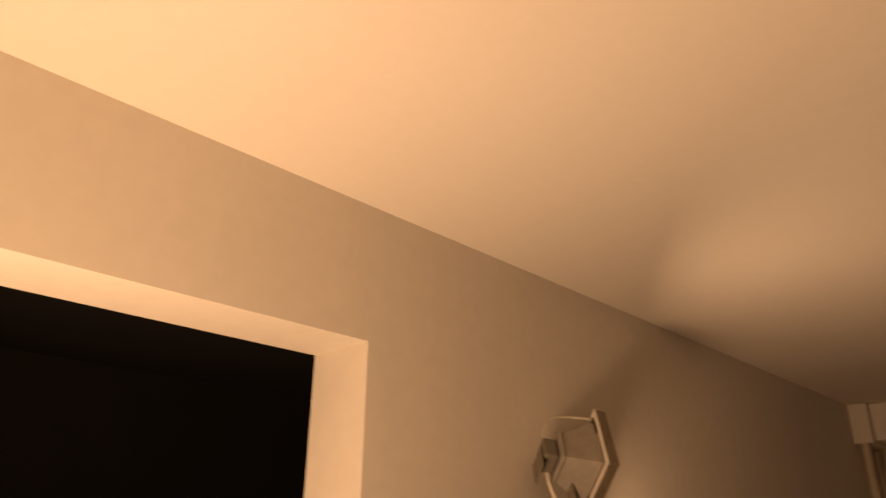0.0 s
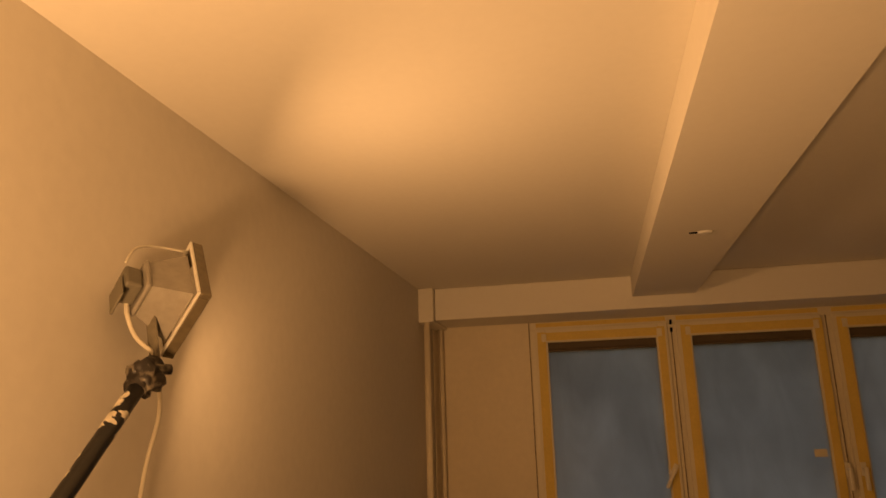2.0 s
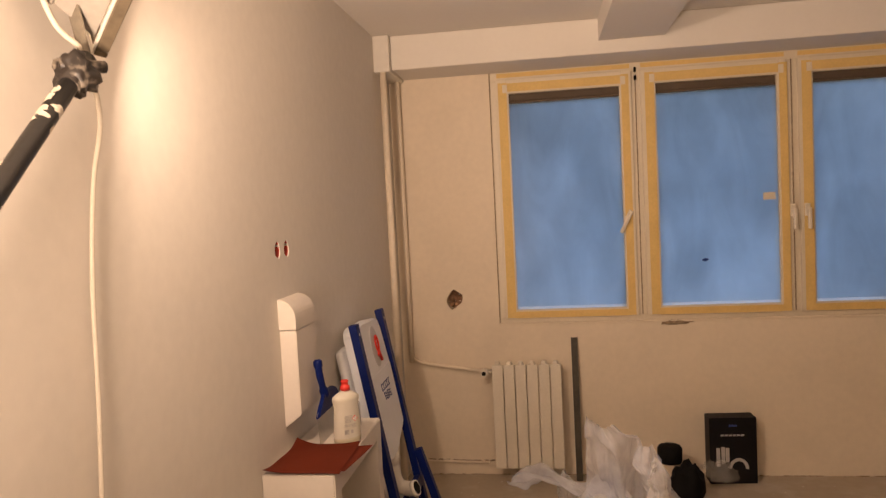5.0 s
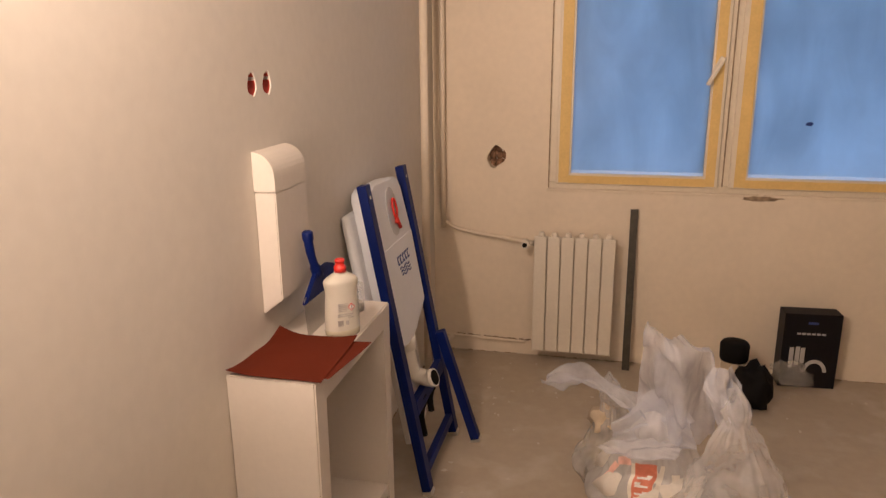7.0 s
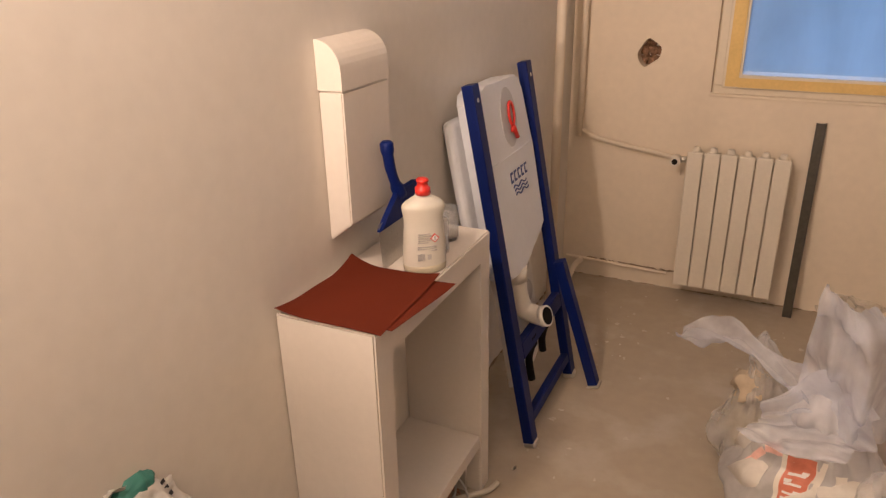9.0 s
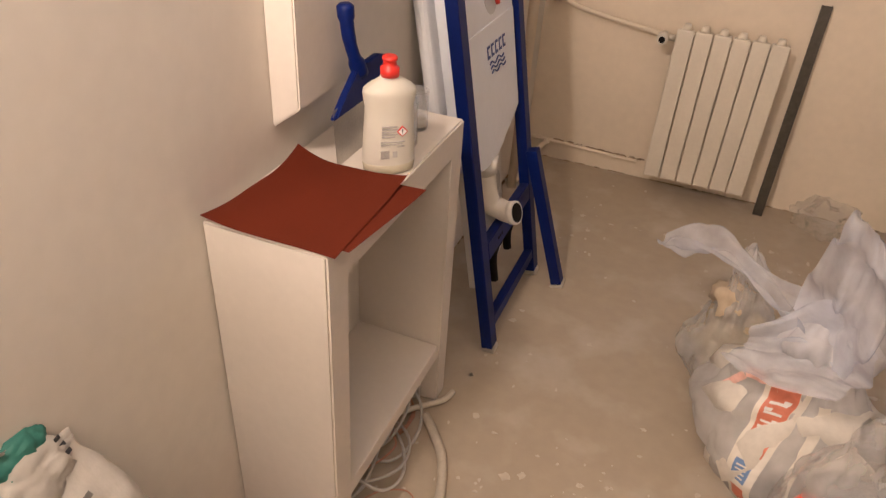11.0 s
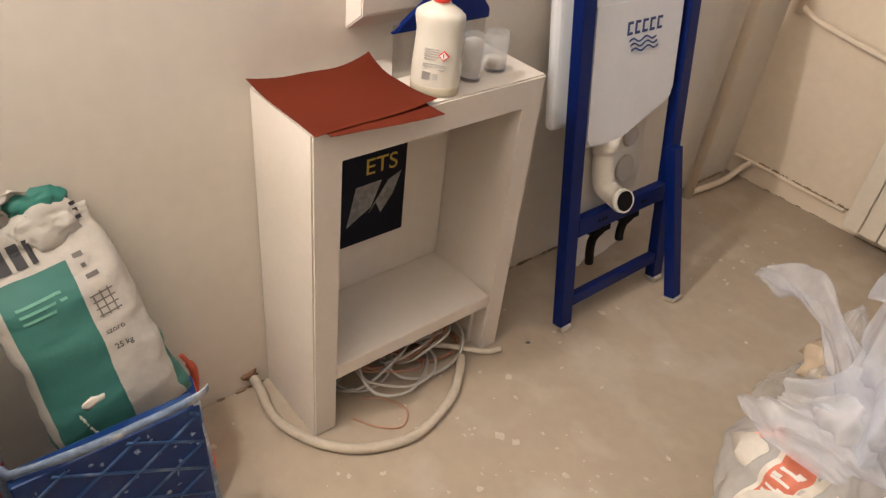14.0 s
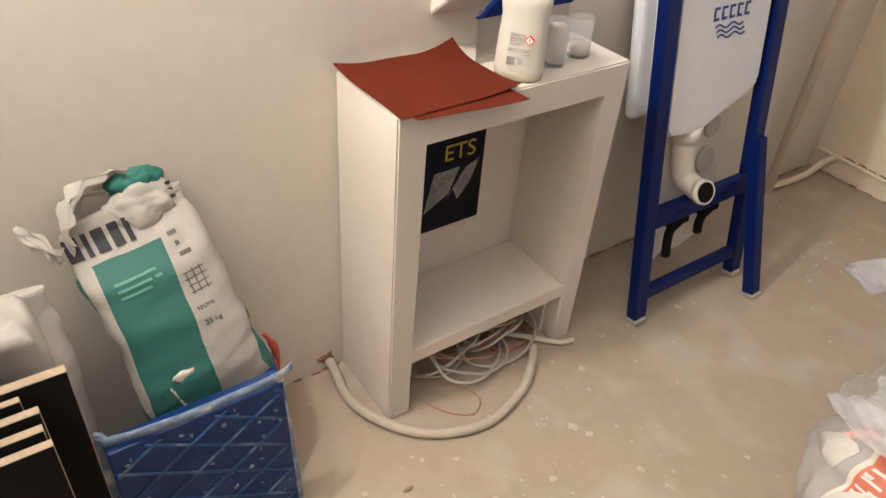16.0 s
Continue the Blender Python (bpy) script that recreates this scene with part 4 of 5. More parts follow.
capo = thing("ceiling_cover_cap", "small white cover cap with a dark slit under the beam", "cover cap", m=pose(1.415, 3.585, 2.4515, 180, 0, 0))
part("cap_disc", bm, WHITE, capo)
bm = bmesh.new()
box(bm, -0.055, -0.026, -0.006, 0.006, 0.0, 0.004)
part("cap_slit", bm, BLACK, capo, "dark slit beside the cap")


# black carton by the window wall
def carton():
    t = thing("tool_carton", "black printed product carton standing on the floor", "carton", m=pose(1.745, 5.13, 0, 0, 0, 3))
    bm = bmesh.new()
    box(bm, 0, 0.255, 0.0, 0.10, 0.0, 0.375, 0.002)
    part("carton_body", bm, BLACK_CARD, t)
    bm = bmesh.new()
    box(bm, 0.105, 0.150, -0.0015, -0.0004, 0.325, 0.336)
    part("brand_bar", bm, INK_BLUE, t, "pale blue printed bar")
    bm = bmesh.new()
    for k in range(6):
        box(bm, 0.060 + 0.022 * k, 0.077 + 0.022 * k, -0.0015, -0.0004, 0.272, 0.281)
    part("print_bar", bm, PAPER, t, "grey printed bars")
    bm = bmesh.new()
    for x, a, b in ((0.035, 0.10, 0.205), (0.062, 0.115, 0.21), (0.085, 0.125, 0.205)):
        box(bm, x, x + 0.020, -0.0015, -0.0004, a, b)
    arch = [(0.155 + 0.055 * math.cos(a), 0.085 + 0.062 * math.sin(a)) for a in [math.pi * k / 12 for k in range(13)]]
    inner = [(0.155 + 0.038 * math.cos(a), 0.085 + 0.044 * math.sin(a)) for a in [math.pi * k / 12 for k in range(13)]]
    prism(bm, [(x, -0.0004, z) for x, z in arch + inner[::-1]], (0, -0.0012, 0))
    part("picture", bm, PAPER, t, "pale picture of a tool")


carton()

# black sacks beside the carton
bm = bmesh.new()
rough_lump(bm, (1.575, 4.86, 0.105), 0.105, 2, sx=0.85, sy=0.8, sz=1.15, amp=0.45, flat=0.0)
tagged(part("black_sack", bm, BLACK), "crumpled black plastic sack on the floor", "sack", "black sacks")
pail = thing("filler_pail", "small cream pail with a black lid on the floor", "pail", (1.507, 4.985, 0.0))
bm = bmesh.new()
lathe(bm, [(0.045, 0.0), (0.050, 0.01), (0.056, 0.18)], (0, 0, 0), 24)
part("pail_body", bm, CARD, pail)
bm = bmesh.new()
lathe(bm, [(0.060, 0.181), (0.064, 0.19), (0.066, 0.255), (0.058, 0.268), (0.02, 0.270)], (0, 0, 0), 24)
part("lid", bm, BLACK, pail, "deep black lid")


def crumple(c, r, seed, label):
    bm = bmesh.new()
    rough_lump(bm, c, r, seed, sx=1.2, sy=0.8, sz=0.8, amp=0.7, freq=2.0, sub=4, flat=0.002)
    return tagged(part("plastic_wrap", bm, CLEAR), label, "plastic wrap", "crumpled wraps")


crumple((1.255, 5.12, 0.075), 0.085, 3, "crumpled clear plastic wrap on the floor")
crumple((1.78, 5.045, 0.105), 0.065, 6, "crumpled clear plastic wrap before the carton")


# ---- rubbish bags ----
def bag_shape(bm, c, r, h, seed, sx=1.0, sy=1.0, neck=0.18, ear=0.12, lean=(0, 0), start=0.35, power=1.3, knot=0.78, seg=168, rows=84):
    """A tied thin bag: bulging body, gathered folds running to the knot and a crumpled end above it."""
    rings = []
    for i in range(rows + 1):
        s = i / rows
        if s < 0.80:
            u = s / 0.80
            f = max(0, (u - start) / (1 - start)) ** power
            prof = r * (0.62 + 0.38 * math.sin(min(1, u * 2.4) * math.pi / 2)) * (1 - (1 - neck) * f)
            z = h * knot * u
            pleat = 0.02 + 0.30 * max(0, u - 0.55) ** 1.2
        else:
            u = (s - 0.80) / 0.20
            prof = r * neck * math.sqrt(max(0.0004, 1 - u * u)) + ear * math.sin(math.pi * u)
            z = h * (knot + (1 - knot) * u)
            pleat = 0.12
        ring = []
        for k in range(seg):
            a = 2 * math.pi * k / seg
            d = Vector((math.cos(a), math.sin(a), 0))
            n1 = noise.noise(Vector((d.x * 1.3, d.y * 1.3, s * 2.2 + seed * 3.1)))
            n2 = abs(noise.noise(Vector((d.x * 3.6, d.y * 3.6, s * 1.1 + seed)))) * 2 - 0.45
            q = Vector((d.x * prof * sx, d.y * prof * sy, z)) + Vector((seed * 2.3, seed, seed * 0.7))
            n3 = abs(noise.noise(q * 8)) + 0.35 * abs(noise.noise(q * 17 + Vector((3, 1, 4)))) - 0.25
            n4 = abs(noise.noise(q * 36)) - 0.2
            rr = prof * (1 + 0.20 * n1 - pleat * n2) + (0.040 * n3 + 0.004 * n4) * min(1, 0.25 + prof / r)
            zz = z + h * 0.06 * n1 * s + (h * 0.05 * n3 if s > 0.6 else 0)
            ring.append(bm.verts.new((c[0] + lean[0] * s * s + d.x * rr * sx, c[1] + lean[1] * s * s + d.y * rr * sy, max(c[2] + 0.002, c[2] + zz))))
        rings.append(ring)
    for a, b in zip(rings, rings[1:]):
        for k in range(seg):
            bm.faces.new((a[k], a[(k + 1) % seg], b[(k + 1) % seg], b[k])).smooth = True
    bm.faces.new(rings[0][::-1])
    # the gathered mouth is folded shut
    mid = sum((v.co for v in rings[-1]), Vector()) / seg
    top = bm.verts.new(mid - Vector((0, 0, 0.02)))
    for k in range(seg):
        bm.faces.new((rings[-1][k], rings[-1][(k + 1) % seg], top)).smooth = True


RED_WASTE = mat("red_white_waste", (0.70, 0.12, 0.06), 0.5, var=0.15, scale=20, stain=(0.75, 0.70, 0.64), stain_amt=1.2, stain_scale=14)


def rubbish_bag(label, c, r, h, seed, mat_film, contents, **kw):
    t = thing("rubbish_bag", label, "rubbish bag", c, group="rubbish bags")
    bm = bmesh.new()
    bag_shape(bm, (0, 0, 0), r, h, seed, **kw)
    part("film", bm, mat_film, t, "thin translucent bag film")
    for name, cc, rr, m, sc, lab in contents:
        bm = bmesh.new()
        rough_lump(bm, cc, rr, seed + rr * 50, *sc, amp=0.55, freq=2.2, sub=3, flat=0.004)
        part(name, bm, m, t, lab)
    return t


first = rubbish_bag("clear rubbish bag of beige rubble with a twisted neck", (0.955, 4.11, 0), 0.15, 0.45, 1, FILM_CLEAR,
            [("rubble", (0.0, 0.0, 0.13), 0.092, BEIGE, (1, 1, 1.25), "beige rubble"), ("paper_waste", (-0.03, 0.0, 0.27), 0.055, CARD, (1, 1, 1), "cream paper waste")], neck=0.22, ear=0.015, lean=(-0.02, -0.02), start=0.22, power=1.0)
big = rubbish_bag("white carrier bag with red and blue print, stuffed full", (1.10, 3.83, 0), 0.23, 0.50, 2, FILM,
                  [("paper_waste", (0.0, -0.015, 0.15), 0.172, CRUMB, (1.15, 1, 1.0), "crumpled pale sacks")], neck=0.30, ear=0.03, lean=(-0.01, -0.05), start=0.22, power=1.15, sx=1.08)
third = rubbish_bag("translucent knotted rubbish bag full of waste wrapping", (1.285, 3.43, 0), 0.265, 0.72, 3, FILM_THIN,
            [("paper_waste", (0.0, 0.02, 0.16), 0.15, PAPER, (1.1, 1.1, 0.9), "grey and white waste wrapping"), ("red_waste", (-0.14, -0.03, 0.22), 0.085, RED_WASTE, (0.8, 1, 1.2), "red printed waste"), ("cream_waste", (-0.08, -0.14, 0.16), 0.07, CARD, (1, 1, 1.4), "cream card waste")],
            neck=0.11, ear=0.012, lean=(-0.05, 0.045), start=0.25, power=1.0, knot=0.90)


def tail(pts, widths, seed, name, label, side=(0.25, 1.0, 0.0), material=None, bend=0.25, rough=0.35, parent=None):
    """A twisted strip of film."""
    c = curve_pts(pts, 8)
    n = len(c)
    up = Vector(side).cross(c[-1] - c[0]).normalized()
    bm = bmesh.new()
    g = []
    for i, p in enumerate(c):
        s = i / (n - 1) * (len(widths) - 1)
        k = min(int(s), len(widths) - 2)
        w = widths[k] + (widths[k + 1] - widths[k]) * (s - k)
        row = []
        for j in range(29):
            v = j / 28 - 0.5
            q = Vector(side) * (v * w)
            lift = rough * w * noise.noise(Vector((i * 0.12, j * 0.15, seed))) + 0.22 * w * (abs(noise.noise(Vector((v * 7 + i * 0.05, i * 0.07, seed + 5)))) - 0.2) + 0.06 * w * abs(noise.noise(Vector((v * 19, i * 0.16, seed + 9)))) + bend * w * math.cos(v * 5)
            row.append(bm.verts.new(p + q + up * lift))
        g.append(row)
    for a, b in zip(g, g[1:]):
        for j in range(28):
            bm.faces.new((a[j], a[j + 1], b[j + 1], b[j])).smooth = True
    if parent:
        bmesh.ops.translate(bm, vec=-parent.matrix_basis.translation, verts=bm.verts)
    return part(name, bm, material or TAIL_FILM, parent, label)


tail([(0.70, 4.08, 0.42), (0.76, 4.06, 0.45), (0.84, 4.02, 0.475), (0.92, 3.97, 0.46), (1.0, 3.88, 0.455), (1.08, 3.78, 0.47)], [0.05, 0.14, 0.10, 0.06, 0.10, 0.16], 3, "torn_tail", "pale torn film tail lying across the bags", side=(0.5, 0.8, 0.1), parent=first)
tail([(1.13, 3.75, 0.44), (1.125, 3.72, 0.57), (1.12, 3.68, 0.68), (1.105, 3.64, 0.76), (1.07, 3.61, 0.82)], [0.24, 0.23, 0.21, 0.19, 0.10], 7, "flap", "pale film flap standing up", side=(1.0, 0.0, -0.30), parent=big)
tail([(0.93, 3.75, 0.40), (1.0, 3.71, 0.46), (1.07, 3.67, 0.485), (1.15, 3.63, 0.47)], [0.10, 0.22, 0.24, 0.14], 12, "fold", "pale film fold hanging over", side=(0.5, 0.4, 0.75), parent=big)
tail([(1.238, 3.475, 0.60), (1.232, 3.478, 0.66), (1.215, 3.49, 0.72), (1.212, 3.50, 0.775)], [0.04, 0.07, 0.10, 0.05], 9, "knot_end", "twisted film end above the knot", side=(1.0, 0.2, 0.1), parent=third)


OUT = Vector((-0.62, -0.75, 0.2)).normalized()


def decal(name, bag, a, b, half, material, label, lift=0.0015, parent=None, slant=0.0):
    """Print on a bag's film: a strip from a to b that follows every fold of the film."""
    film_mesh = [c for c in bag.children if c.name.startswith("film")][0].data
    tree = BVHTree.FromPolygons([v.co for v in film_mesh.vertices], [tuple(p.vertices) for p in film_mesh.polygons])
    a, b = Vector(a), Vector(b)
    side = (b - a).cross(OUT).normalized() * half
    nu, nv = max(2, int((b - a).length / 0.005)), max(2, int(half / 0.003))
    bm = bmesh.new()
    g = []
    for i in range(nu + 1):
        row = []
        for j in range(nv + 1):
            v = 2 * j / nv - 1
            p = a + (b - a) * (i / nu + slant * v) + side * v
            hit = tree.ray_cast(p + OUT * 0.4, -OUT)
            row.append(bm.verts.new((hit[0] if hit[0] else p) + OUT * lift))
        g.append(row)
    for r0, r1 in zip(g, g[1:]):
        for j in range(nv):
            if max((r0[j].co - r1[j + 1].co).length, (r0[j + 1].co - r1[j].co).length) < 0.03:
                bm.faces.new((r0[j], r0[j + 1], r1[j + 1], r1[j])).smooth = True
    return part(name, bm, material, parent or bag, label)


PRINT_RED = mat("print_soft_red", (0.60, 0.19, 0.11), 0.5, var=0.12, scale=30)
PRINT_PALE = mat("print_pale_red", (0.80, 0.50, 0.42), 0.5, var=0.2, scale=18, stain=(0.8, 0.72, 0.66), stain_amt=0.9, stain_scale=20)
CREAM = mat("print_cream", (0.72, 0.68, 0.60), 0.5, var=0.06)
A0, A1 = Vector((-0.075, -0.215, 0.02)), Vector((0.005, -0.055, 0.33))


def along(f):
    return A0 + (A1 - A0) * f


decal("cream_stripe", big, along(-0.02), along(0.97), 0.036, CREAM, "cream printed stripe", 0.0012)
red_band = decal("red_band", big, along(0.46), along(0.98), 0.024, PRINT_RED, "red printed band", 0.0028)
decal("blue_band", big, along(0.24), along(0.41), 0.019, mat("print_mid_blue", (0.16, 0.26, 0.48), 0.5, var=0.15, scale=30), "blue printed band", 0.0028)
decal("red_band", big, along(0.06), along(0.19), 0.019, PRINT_RED, "red printed square", 0.0028)
for k in range(6):
    f = 0.49 + 0.070 * k
    decal("letter_bar", big, along(f), along(f + 0.018), 0.015, WHITE, "pale printed bar", 0.0042, red_band, 0.0)
    decal("letter_bar", big, along(f + 0.016) + Vector((0.008, -0.007, 0)) * (1 if k % 2 else -1), along(f + 0.040) + Vector((0.008, -0.007, 0)) * (1 if k % 2 else -1), 0.006, WHITE, "pale printed bar", 0.0042, red_band)
for k in range(4):
    decal("letter_bar", big, along(0.265 + 0.033 * k), along(0.277 + 0.033 * k), 0.012, CREAM, "pale printed bar", 0.0042)
decal("red_print", big, (-0.16, -0.04, 0.23), (-0.09, -0.02, 0.29), 0.010, PRINT_PALE, "pale red print near the fold", 0.002)
decal("red_print", big, (-0.10, -0.03, 0.30), (-0.04, -0.05, 0.325), 0.012, PRINT_PALE, "pale red print below the fold", 0.002)
decal("seam_strip", big, (0.035, -0.215, 0.08), (0.070, -0.08, 0.30), 0.008, CREAM, "cream seam strip of the bag", 0.004)

# ---- filler sack, tray and neighbours ----
def sack_mesh(w, h, d, seed, fold=0.0, n=46, m=64):
    """A stuffed paper sack standing on its end, local x out, y across, z up."""
    bm = bmesh.new()
    rings = []
    for i in range(m + 1):
        s = i / m
        full = (1 - abs(2 * s - 0.85) ** 3.2 * 0.75) if s < 0.93 else 0.30
        dep = d / 2 * max(0.06, min(1.0, full)) * (1 - 0.65 * max(0, s - 0.72) / 0.28)
        wid = w / 2 * (1 - 0.10 * math.sin(math.pi * s) - 0.16 * max(0, s - 0.75) / 0.25)
        ring = []
        for k in range(2 * n):
            a = 2 * math.pi * k / (2 * n)
            ca, sa = math.cos(a), math.sin(a)
            x = dep * math.copysign(abs(sa) ** 0.75, sa)
            y = wid * math.copysign(abs(ca) ** 0.62, ca)
            q = Vector((x * 9, y * 9, s * 6 + seed))
            r = Vector((x * 22, y * 22, s * 16 + seed * 2))
            k1, k2 = noise.noise(q), noise.noise(r)
            crease = abs(noise.noise(Vector((y * 11 + s * 3, s * 7 - y * 5, seed * 3)))) - 0.2 + 0.25 * (abs(noise.noise(Vector((y * 26 - s * 6, s * 17, seed * 7)))) - 0.2)
            ring.append(bm.verts.new((x * (1 + 0.13 * k1) + 0.002 * k2 + 0.006 * crease, y * (1 + 0.07 * k1) + 0.004 * k2, s * h + 0.012 * k1 * s)))
        rings.append(ring)
    for a, b in zip(rings, rings[1:]):
        for k in range(2 * n):
            bm.faces.new((a[k], a[(k + 1) % (2 * n)], b[(k + 1) % (2 * n)], b[k])).smooth = True
    bm.faces.new(rings[0][::-1])
    bm.faces.new(rings[-1])
    return bm


def by_cells(ob, mats, pick):
    """Give each face of ob one of mats by its middle."""
    for m in mats:
        ob.data.materials.append(m)
    for p in ob.data.polygons:
        p.material_index = pick(p.center)


def print_patch(name, y0, y1, z0, z1, sack, material, label, lift=0.003):
    """Bars of print laid on the sack's front."""
    me = sack.data
    bm = bmesh.new()
    from_bm = [(v.co.y, v.co.z, v.co.x) for v in me.vertices if v.co.x > 0]
    arr = np.array(from_bm)
    ny, nz = max(2, int((y1 - y0) / 0.008)), max(1, int((z1 - z0) / 0.008) + 1)
    g = {}
    for i in range(ny + 1):
        for j in range(nz + 1):
            y, z = y0 + (y1 - y0) * i / ny, z0 + (z1 - z0) * j / nz
            w = 1 / ((arr[:, 0] - y) ** 2 + (arr[:, 1] - z) ** 2 + 2e-5) ** 1.5
            x = float((w * arr[:, 2]).sum() / w.sum())
            g[i, j] = bm.verts.new((x + lift, y, z))
    for i in range(ny):
        for j in range(nz):
            bm.faces.new((g[i, j], g[i + 1, j], g[i + 1, j + 1], g[i, j + 1]))
    return part(name, bm, material, sack, label)


def sack_print(name):
    """White paper with printed green panels, bounded by slightly wavy lines."""
    m = mat(name, (0.44, 0.415, 0.375), 0.65, var=0.10, scale=14, fine=70, bump=0.14, stain=(0.44, 0.40, 0.34), stain_amt=0.5, stain_scale=12)
    n, l = m.node_tree.nodes, m.node_tree.links
    b = n["Principled BSDF"]
    white = b.inputs["Base Color"].links[0].from_socket
    tc, sep, ns = n.new("ShaderNodeTexCoord"), n.new("ShaderNodeSeparateXYZ"), n.new("ShaderNodeTexNoise")
    ns.inputs["Scale"].default_value = 9
    l.new(tc.outputs["Object"], sep.inputs[0])
    l.new(tc.outputs["Object"], ns.inputs["Vector"])

    def op(kind, a, c, third=None):
        o = n.new("ShaderNodeMath")
        o.operation = kind
        for k, v in enumerate((a, c) if third is None else (a, c, third)):
            if isinstance(v, (int, float)):
                o.inputs[k].default_value = v
            else:
                l.new(v, o.inputs[k])
        return o.outputs[0]

    wob = op("MULTIPLY_ADD", ns.outputs[0], 0.05, -0.025)
    y = op("ADD", sep.outputs[1], op("MULTIPLY", wob, 0.35))
    slant = op("SUBTRACT", y, op("MULTIPLY", sep.outputs[2], 0.07))
    z = op("ADD", sep.outputs[2], op("MULTIPLY", wob, 0.3))
    main = op("MULTIPLY", op("MULTIPLY", op("GREATER_THAN", slant, -0.116), op("LESS_THAN", slant, 0.008)), op("LESS_THAN", z, 0.348))
    edge = op("MULTIPLY", op("GREATER_THAN", op("ADD", sep.outputs[1], wob), 0.118), op("LESS_THAN", z, 0.40))
    rear = op("LESS_THAN", op("ADD", sep.outputs[1], op("MULTIPLY", wob, 0.9)), -0.122)
    back = op("LESS_THAN", sep.outputs[0], -0.01)
    green = op("MINIMUM", op("ADD", op("ADD", main, edge), op("ADD", rear, back)), 1.0)
    gc = n.new("ShaderNodeMix")
    gc.data_type = "RGBA"
    l.new(ns.outputs[0], gc.inputs[0])
    gc.inputs[6].default_value, gc.inputs[7].default_value = (0.034, 0.125, 0.105, 1), (0.055, 0.175, 0.15, 1)
    mx = n.new("ShaderNodeMix")
    mx.data_type = "RGBA"
    l.new(green, mx.inputs[0])
    l.new(white, mx.inputs[6])
    l.new(gc.outputs[2], mx.inputs[7])
    l.new(mx.outputs[2], b.inputs["Base Color"])
    return wrinkled(m, 7, 0.28, 0.006)


def crumpled_paper(bm, c, half, seed):
    """A wad of folded paper: a rounded block broken into sharp creased facets."""
    res = bmesh.ops.create_icosphere(bm, subdivisions=4, radius=1)
    for v in res["verts"]:
        d = v.co.normalized()
        q = d * 1.5 + Vector((seed * 3.7, seed * 1.3, seed))
        k = 1.0 + 0.55 * (abs(noise.noise(q * 0.9)) - 0.2) - 0.30 * (abs(noise.noise(q * 1.6)) - 0.2) + 0.07 * noise.noise(q * 4)
        v.co = Vector(c) + Vector((d.x * half[0], d.y * half[1], d.z * half[2])) * k
    for f in bm.faces:
        f.smooth = True


